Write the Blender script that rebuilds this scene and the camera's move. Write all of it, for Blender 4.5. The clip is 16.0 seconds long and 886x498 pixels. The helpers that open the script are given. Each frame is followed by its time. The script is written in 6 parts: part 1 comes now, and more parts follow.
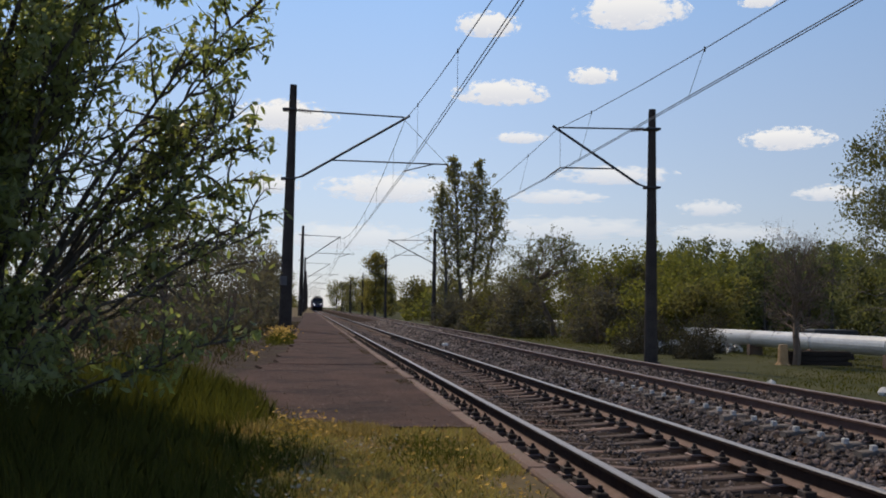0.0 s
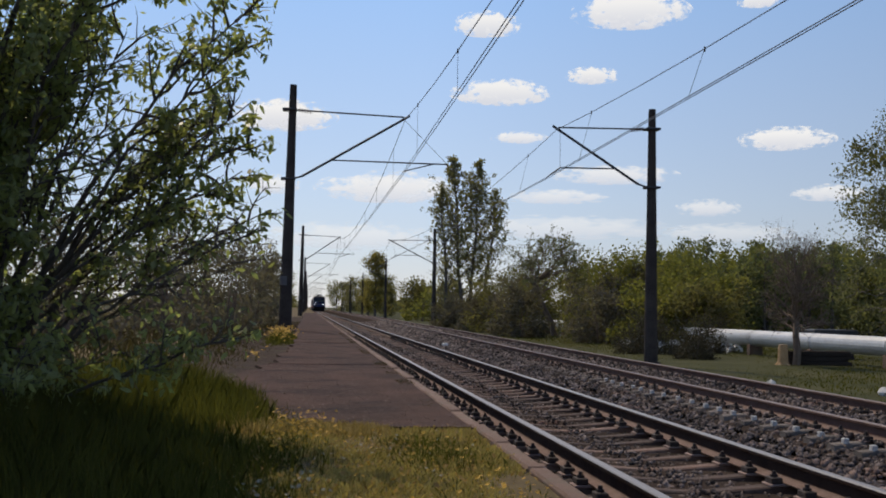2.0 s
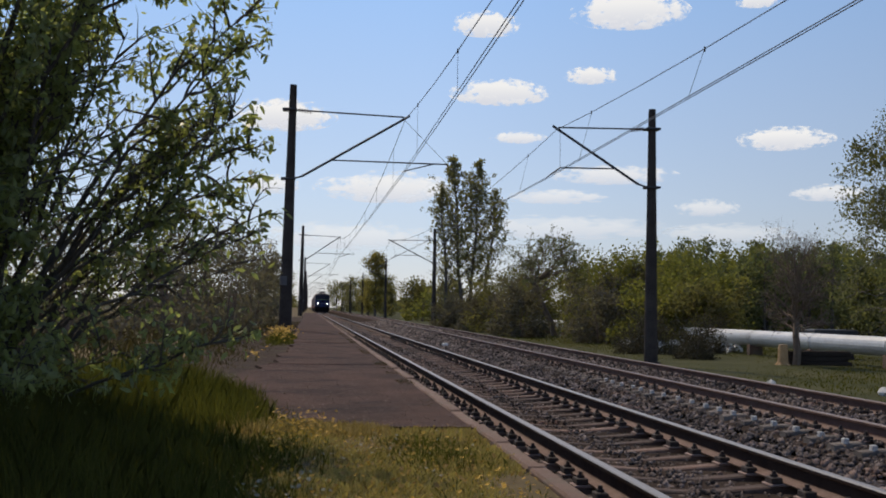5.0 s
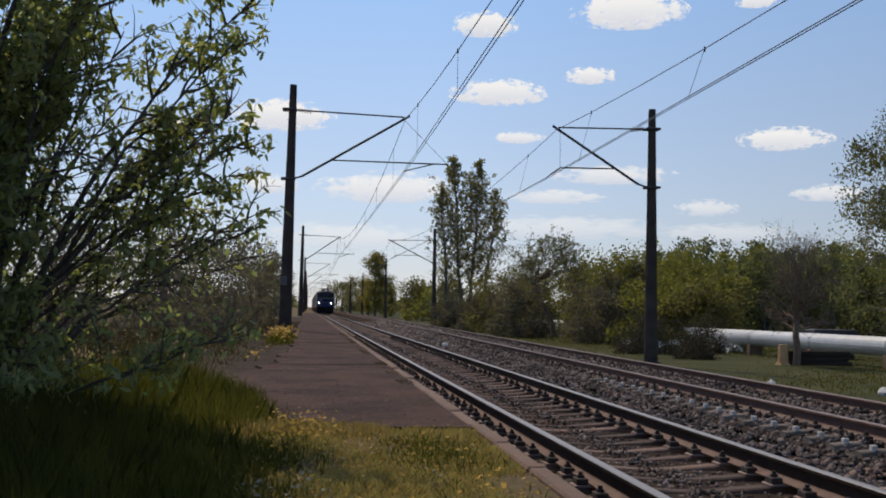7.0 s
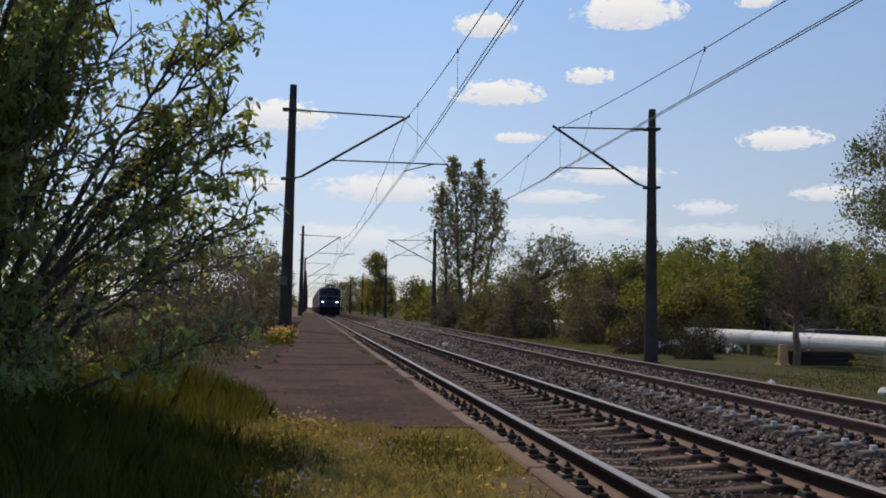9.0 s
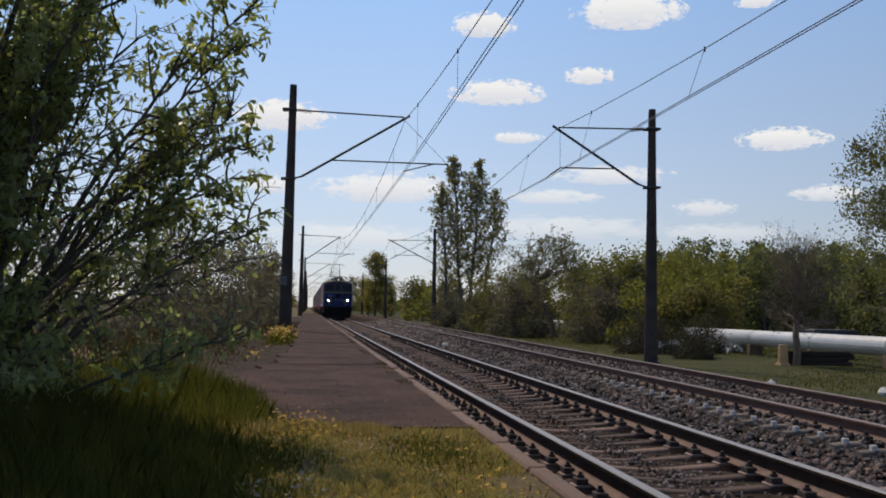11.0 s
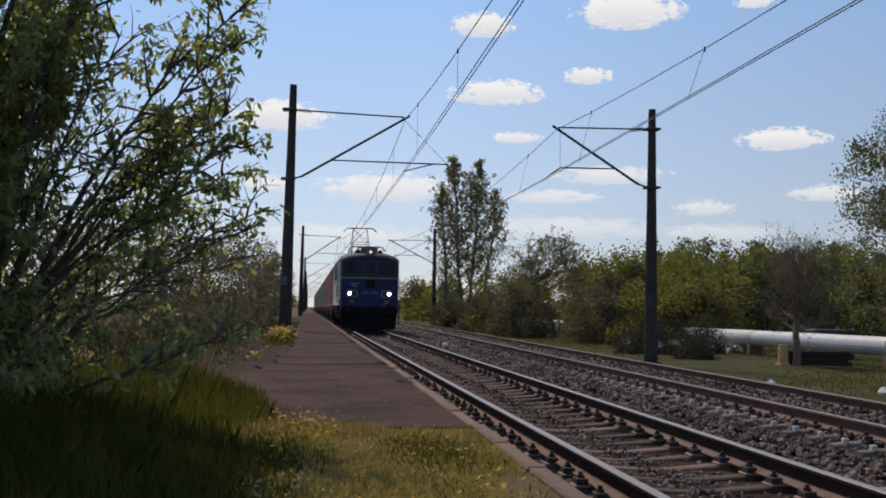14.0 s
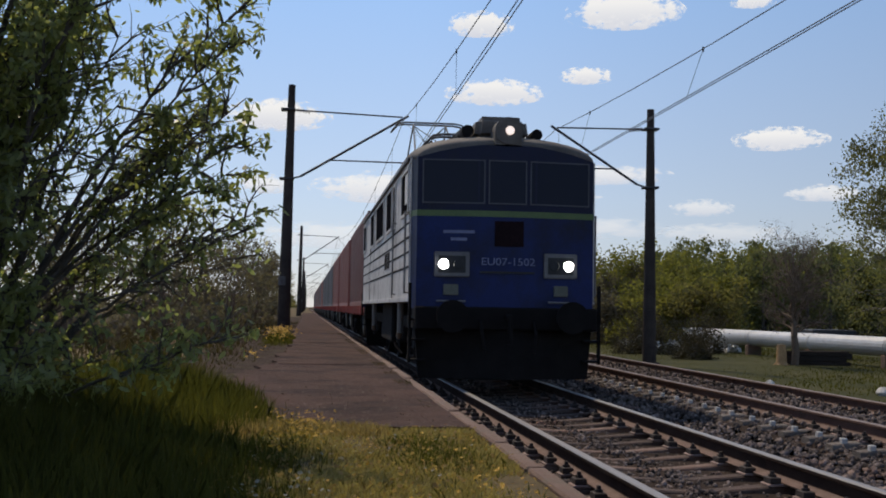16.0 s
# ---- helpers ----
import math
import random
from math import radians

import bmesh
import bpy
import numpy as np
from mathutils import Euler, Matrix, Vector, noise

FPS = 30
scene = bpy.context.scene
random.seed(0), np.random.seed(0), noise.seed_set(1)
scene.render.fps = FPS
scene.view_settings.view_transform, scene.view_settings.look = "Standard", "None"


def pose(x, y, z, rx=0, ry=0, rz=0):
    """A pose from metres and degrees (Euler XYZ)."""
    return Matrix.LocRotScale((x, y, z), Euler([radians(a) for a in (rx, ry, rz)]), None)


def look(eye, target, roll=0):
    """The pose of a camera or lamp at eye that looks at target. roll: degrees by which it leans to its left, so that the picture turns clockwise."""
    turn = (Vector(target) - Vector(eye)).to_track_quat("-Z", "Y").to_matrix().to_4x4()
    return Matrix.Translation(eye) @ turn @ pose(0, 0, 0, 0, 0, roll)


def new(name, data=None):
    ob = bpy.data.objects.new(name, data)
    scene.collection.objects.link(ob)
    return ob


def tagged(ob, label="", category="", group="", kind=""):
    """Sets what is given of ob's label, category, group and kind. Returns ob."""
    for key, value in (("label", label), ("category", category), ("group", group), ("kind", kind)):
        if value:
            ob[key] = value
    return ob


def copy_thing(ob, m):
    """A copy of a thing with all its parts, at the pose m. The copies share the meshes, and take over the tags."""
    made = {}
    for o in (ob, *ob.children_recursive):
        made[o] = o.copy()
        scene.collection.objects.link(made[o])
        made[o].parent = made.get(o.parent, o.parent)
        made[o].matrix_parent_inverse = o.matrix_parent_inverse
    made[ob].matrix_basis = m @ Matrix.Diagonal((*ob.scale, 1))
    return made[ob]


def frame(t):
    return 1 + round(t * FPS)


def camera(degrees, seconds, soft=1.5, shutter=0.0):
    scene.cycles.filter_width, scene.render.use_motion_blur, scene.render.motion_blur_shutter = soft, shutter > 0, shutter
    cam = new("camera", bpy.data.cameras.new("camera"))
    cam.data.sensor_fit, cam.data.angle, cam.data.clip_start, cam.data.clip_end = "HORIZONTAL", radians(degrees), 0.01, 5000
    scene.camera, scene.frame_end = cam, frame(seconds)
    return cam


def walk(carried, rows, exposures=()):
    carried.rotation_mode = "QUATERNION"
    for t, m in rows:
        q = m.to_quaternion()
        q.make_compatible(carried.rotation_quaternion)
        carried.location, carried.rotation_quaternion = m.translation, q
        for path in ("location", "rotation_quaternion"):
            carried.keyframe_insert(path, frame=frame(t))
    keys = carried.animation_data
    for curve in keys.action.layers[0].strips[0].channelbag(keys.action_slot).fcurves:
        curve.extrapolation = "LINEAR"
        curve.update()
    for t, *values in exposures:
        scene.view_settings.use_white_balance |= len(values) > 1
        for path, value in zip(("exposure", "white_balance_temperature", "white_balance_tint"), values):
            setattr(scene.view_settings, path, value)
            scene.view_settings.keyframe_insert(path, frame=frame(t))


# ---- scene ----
# The rails run along +y; z = 0 is the platform's surface, the rail heads lie at RAIL.
RAIL = -0.32
EYE = (0.0, 0.0, 0.80)
cam = camera(44.2, 16.0, soft=1.85)
STILL = pose(*EYE, 93.144, 0, -7.04) @ pose(0, 0, 0, 0, 0, 0.95)
NUDGED = pose(*EYE, 93.150, 0, -7.115) @ pose(0, 0, 0, 0, 0, 0.95)
walk(cam, [(0.0, STILL), (15.6, STILL), (15.8, STILL), (16.0, NUDGED)])

# ---- sky and sun ----
TO_SUN = Vector((-0.23, 0.53, 0.82)).normalized()
world = bpy.data.worlds.new("sky")
scene.world = world
world.use_nodes = True
wn = world.node_tree.nodes
sky = wn.new("ShaderNodeTexSky")
sky.sky_type = "NISHITA"
sky.sun_disc = False
sky.sun_elevation = math.asin(TO_SUN.z)
sky.sun_rotation = math.atan2(TO_SUN.x, TO_SUN.y)
sky.altitude = 100
sky.air_density, sky.dust_density, sky.ozone_density = 1.0, 0.15, 2.5
wn["Background"].inputs[1].default_value = 0.115
wt = world.node_tree
split = wn.new("ShaderNodeSeparateXYZ")
wt.links.new(wn.new("ShaderNodeTexCoord").outputs["Generated"], split.inputs[0])
haze = wn.new("ShaderNodeValToRGB")
for at, col in ((0.10, (0.55, 0.645, 0.825)), (0.30, (0.36, 0.585, 0.985)), (0.55, (0.17, 0.28, 0.55))):
    haze.color_ramp.elements.new(at).color = (*col, 1)
haze.color_ramp.elements[0].color = (0.62, 0.62, 0.685, 1)
haze.color_ramp.elements[-1].color = (0.13, 0.20, 0.37, 1)
wt.links.new(split.outputs[2], haze.inputs[0])
lift = wn.new("ShaderNodeVectorMath")
lift.operation = "SCALE"
lift.inputs["Scale"].default_value = 8.6
wt.links.new(haze.outputs[0], lift.inputs[0])
veil = wn.new("ShaderNodeMix")
veil.data_type = "RGBA"
veil.inputs[0].default_value = 0.74
wt.links.new(sky.outputs[0], veil.inputs[6])
wt.links.new(lift.outputs[0], veil.inputs[7])
# the sky is a little deeper away from the sun's side
fall = wn.new("ShaderNodeMapRange")
fall.inputs[1].default_value, fall.inputs[2].default_value, fall.inputs[3].default_value, fall.inputs[4].default_value = 0.10, 0.60, 1.0, 0.74
wt.links.new(split.outputs[0], fall.inputs[0])
deep = wn.new("ShaderNodeVectorMath")
deep.operation = "SCALE"
wt.links.new(veil.outputs[2], deep.inputs[0])
wt.links.new(fall.outputs[0], deep.inputs["Scale"])
wt.links.new(deep.outputs[0], wn["Background"].inputs[0])
lamp = bpy.data.lights.new("sun", "SUN")
lamp.energy, lamp.angle, lamp.color = 3.0, radians(0.53), (1.0, 0.85, 0.66)
sun = new("sun", lamp)
sun.matrix_world = look((0, 0, 60), Vector((0, 0, 60)) - TO_SUN)
scene.view_settings.exposure = 0.0


# ---- materials ----
def node_mat(name):
    m = bpy.data.materials.new(name)
    m.use_nodes = True
    return m, m.node_tree, m.node_tree.nodes["Principled BSDF"]


def ramp(tree, source, stops):
    n = tree.nodes.new("ShaderNodeValToRGB")
    while len(n.color_ramp.elements) < len(stops):
        n.color_ramp.elements.new(0.5)
    for e, (at, col) in zip(n.color_ramp.elements, stops):
        e.position, e.color = at, (*col, 1)
    tree.links.new(source, n.inputs[0])
    return n.outputs[0]


def noise_of(tree, scale, detail=4, rough=0.6, space="Object", stretch=None):
    n = tree.nodes.new("ShaderNodeTexNoise")
    n.inputs["Scale"].default_value, n.inputs["Detail"].default_value = scale, detail
    n.inputs["Roughness"].default_value = rough
    c = tree.nodes.new("ShaderNodeTexCoord")
    out = c.outputs[space]
    if stretch:
        k = tree.nodes.new("ShaderNodeMapping")
        k.inputs["Scale"].default_value = stretch
        tree.links.new(out, k.inputs[0])
        out = k.outputs[0]
    tree.links.new(out, n.inputs["Vector"])
    return n.outputs["Fac"]


def mixed(tree, fac, a, b, how="MIX"):
    n = tree.nodes.new("ShaderNodeMix")
    n.data_type, n.blend_type = "RGBA", how
    for i, v in ((0, fac), (6, a), (7, b)):
        if isinstance(v, (int, float)):
            n.inputs[i].default_value = v
        elif isinstance(v, tuple):
            n.inputs[i].default_value = (*v, 1)
        else:
            tree.links.new(v, n.inputs[i])
    return n.outputs[2]


def bumped(tree, bsdf, height, strength, distance=0.02):
    b = tree.nodes.new("ShaderNodeBump")
    b.inputs["Strength"].default_value, b.inputs["Distance"].default_value = strength, distance
    tree.links.new(height, b.inputs["Height"])
    tree.links.new(b.outputs[0], bsdf.inputs["Normal"])


def surface(name, dark, light, scale=3.0, fine=40.0, rough=0.8, metal=0.0, bump=0.3, dirt=None, dirt_scale=1.2, dirt_amount=(0.5, 0.7),
            stretch=None, vary=0.0, island=0.0, spec=0.5):
    """Two-scale mottled surface with optional dirt blotches."""
    m, t, b = node_mat(name)
    coarse, grain = noise_of(t, scale, 5, 0.6, stretch=stretch), noise_of(t, fine, 3, 0.7, stretch=stretch)
    col = ramp(t, coarse, [(0.3, dark), (0.72, light)])
    col = mixed(t, 0.35, col, ramp(t, grain, [(0.3, tuple(0.45 * c for c in dark)), (0.75, tuple(min(1, 1.25 * c) for c in light))]))
    if dirt:
        col = mixed(t, ramp(t, noise_of(t, dirt_scale, 6, 0.7), [(dirt_amount[0], (0, 0, 0)), (dirt_amount[1], (1, 1, 1))]), col, dirt)
    if vary or island:
        if vary:
            rnd = t.nodes.new("ShaderNodeObjectInfo").outputs["Random"]
        else:
            rnd = t.nodes.new("ShaderNodeNewGeometry").outputs["Random Per Island"]
        k = vary or island
        col = mixed(t, 1.0, col, ramp(t, rnd, [(0, (1 - k,) * 3), (1, (1 + k,) * 3)]), "MULTIPLY")
    t.links.new(col, b.inputs["Base Color"])
    b.inputs["Roughness"].default_value, b.inputs["Metallic"].default_value = rough, metal
    b.inputs["Specular IOR Level"].default_value = spec
    if bump:
        bumped(t, b, grain, bump)
    return m


def leaf_mat(name, a, b_, through_amount=0.45, gloss=0.8):
    """Leaves: green that varies from leaf to leaf, part of the light passes through."""
    m, t, b = node_mat(name)
    rnd = t.nodes.new("ShaderNodeNewGeometry").outputs["Random Per Island"]
    col = ramp(t, rnd, [(0.0, a), (1.0, b_)])
    col = mixed(t, 0.5, col, ramp(t, noise_of(t, 0.9, 3), [(0.3, a), (0.7, b_)]))
    t.links.new(col, b.inputs["Base Color"])
    b.inputs["Roughness"].default_value = gloss
    b.inputs["Specular IOR Level"].default_value = 0.5 if gloss < 0.5 else 0.15
    tr = t.nodes.new("ShaderNodeBsdfTranslucent")
    t.links.new(mixed(t, 1.0, col, (1.55, 1.6, 0.85), "MULTIPLY"), tr.inputs[0])
    mix = t.nodes.new("ShaderNodeMixShader")
    mix.inputs[0].default_value = through_amount
    t.links.new(b.outputs[0], mix.inputs[1])
    t.links.new(tr.outputs[0], mix.inputs[2])
    t.links.new(mix.outputs[0], t.nodes["Material Output"].inputs[0])
    return m


def glow(name, colour, strength):
    m, t, b = node_mat(name)
    b.inputs["Base Color"].default_value = (*colour, 1)
    b.inputs["Emission Color"].default_value, b.inputs["Emission Strength"].default_value = (*colour, 1), strength
    return m


def glass(name, tint, rough=0.05):
    m, t, b = node_mat(name)
    b.inputs["Base Color"].default_value = (*tint, 1)
    b.inputs["Roughness"].default_value = rough
    b.inputs["IOR"].default_value = 1.5
    b.inputs["Specular IOR Level"].default_value = 0.06
    bumped(t, b, noise_of(t, 3.0, 3), 0.05)
    return m


M_BALLAST = surface("ballast_bed", (0.022, 0.017, 0.014), (0.085, 0.065, 0.054), 2.0, 38, 1.0, 0, 1.0, (0.06, 0.032, 0.02), 0.7, (0.55, 0.75), spec=0.0)
M_STONE = surface("ballast_stone", (0.026, 0.020, 0.017), (0.23, 0.18, 0.155), 1.5, 60, 0.9, 0, 0.5, (0.15, 0.07, 0.042), 0.8, (0.55, 0.75), island=0.9, spec=0.2)
M_RAIL_SIDE = surface("rail_rust", (0.018, 0.010, 0.008), (0.052, 0.028, 0.019), 6, 80, 0.9, 0, 0.4, spec=0.15)
M_RAIL_SIDE2 = surface("rail_red_rust", (0.055, 0.026, 0.018), (0.13, 0.062, 0.042), 6, 80, 0.9, 0, 0.4)
M_RAIL_TOP = surface("rail_polished_steel", (0.24, 0.22, 0.20), (0.35, 0.325, 0.30), 3, 120, 0.50, 0.6, 0.05, stretch=(30, 0.5, 1))
M_RAIL_TOP2 = surface("rail_dull_steel", (0.13, 0.09, 0.075), (0.24, 0.18, 0.155), 3, 120, 0.55, 0.4, 0.1, stretch=(30, 0.5, 1))
M_SLEEPER = surface("sleeper_stained_concrete", (0.060, 0.037, 0.028), (0.20, 0.13, 0.098), 4, 60, 0.9, 0, 0.6, (0.11, 0.050, 0.027), 2.2, (0.50, 0.68), vary=0.55)
M_SLEEPER2 = surface("sleeper_concrete", (0.10, 0.082, 0.068), (0.22, 0.185, 0.155), 4, 70, 0.9, 0, 0.4, (0.10, 0.07, 0.05), 2.0, vary=0.25)
M_WHITE_END = surface("white_paint_chipped", (0.42, 0.40, 0.37), (0.66, 0.64, 0.60), 7, 70, 0.7, 0, 0.3, (0.3, 0.28, 0.26), 9, (0.6, 0.7))
# paler than the web: light caught on the foot is put into its colour
M_RAIL_FOOT = surface("rail_foot_lit", (0.12, 0.078, 0.06), (0.24, 0.165, 0.135), 6, 80, 0.9, 0, 0.3, spec=0.2)
M_CLIP = surface("clip_iron", (0.02, 0.014, 0.012), (0.06, 0.04, 0.03), 8, 80, 0.8, 0, 0.4)
M_PLATE = surface("plate_rust", (0.16, 0.10, 0.08), (0.34, 0.24, 0.20), 8, 80, 0.85, 0, 0.4, vary=0.2)
M_KERB = surface("kerb_concrete", (0.115, 0.066, 0.046), (0.235, 0.145, 0.104), 4, 60, 0.9, 0, 0.5, (0.13, 0.12, 0.08), 3.0, (0.5, 0.7), vary=0.15)
M_ASPHALT = surface("worn_asphalt", (0.045, 0.025, 0.0185), (0.106, 0.060, 0.045), 1.1, 70, 0.95, 0, 0.5, (0.022, 0.014, 0.011), 0.9, (0.45, 0.68), spec=0.15)
M_SOIL = surface("soil_and_grass", (0.095, 0.070, 0.036), (0.20, 0.155, 0.080), 1.5, 30, 0.95, 0, 0.8, (0.10, 0.075, 0.045), 1.0, (0.5, 0.65), spec=0.1)
M_GRASS_GROUND = surface("mown_grass", (0.036, 0.038, 0.013), (0.075, 0.074, 0.027), 0.5, 12, 0.95, 0, 0.8, (0.09, 0.08, 0.04), 0.25, (0.5, 0.7), spec=0.1)
M_DIRT = surface("bare_earth", (0.030, 0.020, 0.014), (0.072, 0.047, 0.034), 2.0, 50, 0.95, 0, 0.7, (0.06, 0.05, 0.022), 1.5, (0.5, 0.66), spec=0.1)
M_GRIT = surface("platform_grit", (0.04, 0.028, 0.02), (0.22, 0.17, 0.13), 2, 50, 0.9, 0, 0.0, island=0.7)
M_MAST = surface("mast_concrete", (0.036, 0.028, 0.024), (0.09, 0.072, 0.062), 3, 50, 0.85, 0, 0.3, (0.02, 0.016, 0.015), 1.5, (0.5, 0.7), spec=0.1)
M_STEEL = surface("painted_steel_dark", (0.02, 0.022, 0.025), (0.055, 0.055, 0.06), 5, 60, 0.6, 0.3, 0.15)
M_WIRE = surface("wire_copper_dark", (0.06, 0.055, 0.05), (0.12, 0.11, 0.10), 5, 60, 0.5, 0.5, 0.0)
M_INSULATOR = surface("insulator_brown", (0.06, 0.03, 0.02), (0.12, 0.06, 0.04), 5, 60, 0.25, 0, 0.0)
M_BARK = surface("bark_grey", (0.05, 0.04, 0.032), (0.14, 0.12, 0.10), 8, 50, 0.95, 0, 0.8)
M_BARK_PALE = surface("bark_pale", (0.12, 0.10, 0.08), (0.30, 0.27, 0.23), 5, 50, 0.95, 0, 0.6)
M_LEAF_NEAR = leaf_mat("leaf_cherry", (0.12, 0.138, 0.055), (0.34, 0.36, 0.18), 0.60, 0.42)
M_LEAF_TWIGGY = leaf_mat("leaf_grey_bud", (0.075, 0.064, 0.052), (0.16, 0.14, 0.115), 0.40)
M_LEAF_DARK = leaf_mat("leaf_dark", (0.085, 0.076, 0.034), (0.18, 0.16, 0.075), 0.50)
M_LEAF_POPLAR = leaf_mat("leaf_poplar", (0.11, 0.10, 0.052), (0.24, 0.215, 0.115), 0.50)
M_LEAF_FRESH = leaf_mat("leaf_fresh", (0.095, 0.094, 0.026), (0.20, 0.19, 0.06), 0.52)
M_LEAF_FOREST = leaf_mat("leaf_forest", (0.066, 0.073, 0.037), (0.155, 0.160, 0.084), 0.50)
M_LEAF_BIRCH = leaf_mat("leaf_birch", (0.085, 0.085, 0.045), (0.18, 0.175, 0.095), 0.48)
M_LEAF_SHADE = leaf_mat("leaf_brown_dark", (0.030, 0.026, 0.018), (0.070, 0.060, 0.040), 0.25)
M_LEAF_OCHRE = leaf_mat("leaf_ochre", (0.15, 0.125, 0.045), (0.27, 0.225, 0.085), 0.5)
M_TWIG_BARE = surface("twig_bare", (0.11, 0.075, 0.05), (0.21, 0.15, 0.105), 8, 50, 0.95, 0, 0.3)
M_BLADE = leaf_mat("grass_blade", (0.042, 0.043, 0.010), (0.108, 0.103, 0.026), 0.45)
M_BLADE_DRY = leaf_mat("grass_dry", (0.20, 0.155, 0.055), (0.45, 0.36, 0.165), 0.35)
M_BLADE_STRAW = leaf_mat("grass_straw", (0.18, 0.125, 0.055), (0.38, 0.28, 0.135), 0.35)
M_BLADE_BROWN = leaf_mat("grass_withered", (0.040, 0.032, 0.014), (0.095, 0.074, 0.034), 0.3)
M_LITTER = leaf_mat("dead_leaves", (0.17, 0.10, 0.042), (0.46, 0.31, 0.14), 0.35)
M_PETAL = surface("petal_yellow", (0.50, 0.25, 0.008), (0.70, 0.40, 0.015), 3, 40, 0.7, 0, 0.0)
M_SEED = leaf_mat("seed_head_white", (0.30, 0.28, 0.25), (0.48, 0.46, 0.42), 0.4)
M_PIPE = surface("pipe_cladding", (0.46, 0.45, 0.42), (0.62, 0.61, 0.59), 1.0, 20, 0.45, 0.25, 0.1, (0.35, 0.32, 0.3), 0.9, (0.6, 0.72))
M_BODY_BLUE = surface("loco_blue_paint", (0.005, 0.013, 0.072), (0.009, 0.022, 0.115), 1.5, 40, 0.5, 0, 0.05, (0.009, 0.010, 0.022), 1.1, (0.42, 0.70), spec=0.25)
M_BODY_NAVY = surface("loco_navy_paint", (0.006, 0.008, 0.028), (0.010, 0.013, 0.045), 1.5, 40, 0.5, 0, 0.05, (0.012, 0.012, 0.016), 1.5, (0.5, 0.72), spec=0.25)
M_BODY_GREY = surface("loco_pale_grey_paint", (0.50, 0.475, 0.44), (0.66, 0.635, 0.60), 1.5, 40, 0.6, 0, 0.08, (0.20, 0.18, 0.16), 1.8, (0.46, 0.75), spec=0.2)
M_LIME = surface("lime_stripe_paint", (0.075, 0.12, 0.035), (0.11, 0.165, 0.045), 3, 40, 0.5, 0, 0.0)
M_ROOF = surface("loco_roof_dusty", (0.09, 0.076, 0.062), (0.19, 0.165, 0.14), 2, 40, 0.8, 0, 0.2, (0.07, 0.06, 0.055), 1.5)
M_TIMBER = surface("creosoted_timber", (0.022, 0.017, 0.014), (0.06, 0.046, 0.036), 3, 40, 0.9, 0, 0.5, stretch=(0.4, 6, 6), spec=0.1)
M_DARK = surface("underframe_grime", (0.006, 0.005, 0.0045), (0.016, 0.013, 0.012), 4, 50, 0.85, 0, 0.3, spec=0.15)
M_BLACK = surface("black_rubber", (0.01, 0.01, 0.01), (0.022, 0.022, 0.022), 4, 50, 0.6, 0, 0.1)
M_LAMP_RIM = surface("lamp_surround_grey", (0.10, 0.095, 0.09), (0.18, 0.17, 0.165), 4, 50, 0.5, 0, 0.1)
M_WINDOW = glass("cab_glass", (0.020, 0.024, 0.038))
M_OPENING = surface("dark_opening", (0.008, 0.008, 0.009), (0.018, 0.018, 0.02), 2, 30, 1.0, 0, 0.0, spec=0.0)
M_GUM = surface("window_rubber_grey", (0.055, 0.055, 0.062), (0.09, 0.09, 0.10), 4, 50, 0.6, 0, 0.0)
M_LETTER = surface("letter_white_dull", (0.13, 0.145, 0.24), (0.20, 0.22, 0.33), 4, 50, 0.6, 0, 0.0)
M_LAMP_ON = glow("headlight_lit", (1.0, 0.97, 0.92), 18.0)
M_LAMP_TOP = glow("top_light_lit", (1.0, 0.82, 0.72), 0.9)
M_BAND = surface("mast_band_worn", (0.06, 0.055, 0.055), (0.14, 0.13, 0.13), 5, 40, 0.85, 0, 0.2)
M_TAIL = surface("marker_light_dull", (0.055, 0.065, 0.05), (0.10, 0.11, 0.09), 4, 50, 0.3, 0, 0.0)
M_BOX_RED = surface("container_red", (0.20, 0.05, 0.035), (0.29, 0.075, 0.05), 0.8, 30, 0.55, 0, 0.1, (0.15, 0.06, 0.045), 0.9, (0.5, 0.75))
M_BOX_BROWN = surface("container_rust_brown", (0.16, 0.055, 0.04), (0.22, 0.08, 0.06), 0.8, 30, 0.6, 0, 0.1, (0.10, 0.05, 0.04), 0.9, (0.5, 0.75))
M_BOX_GREY = surface("container_grey", (0.085, 0.080, 0.078), (0.13, 0.122, 0.118), 0.8, 30, 0.6, 0, 0.1, (0.12, 0.11, 0.10), 0.9, (0.5, 0.75))
M_WAGON = surface("wagon_frame_red", (0.30, 0.04, 0.03), (0.42, 0.07, 0.05), 1.2, 30, 0.6, 0, 0.1, (0.12, 0.05, 0.04), 1.2, (0.5, 0.75))


# ---- building helpers ----
def part(name, bm, material, parent=None, label="", smooth=False):
    """Links a bmesh as one mesh object under its thing."""
    me = bpy.data.meshes.new(name)
    bm.normal_update()
    bm.to_mesh(me)
    bm.free()
    return linked(name, me, material, parent, label, smooth)


def linked(name, me, material, parent=None, label="", smooth=False):
    for m in material if isinstance(material, (list, tuple)) else [material]:
        if m and m.name not in [k.name for k in me.materials if k]:
            me.materials.append(m)
    if smooth:
        me.polygons.foreach_set("use_smooth", [True] * len(me.polygons))
    ob = new(name, me)
    if parent:
        ob.parent = parent
    return tagged(ob, label) if label else ob


def raw(name, verts, faces):
    me = bpy.data.meshes.new(name)
    me.from_pydata([tuple(v) for v in verts], [], faces)
    me.update()
    return me


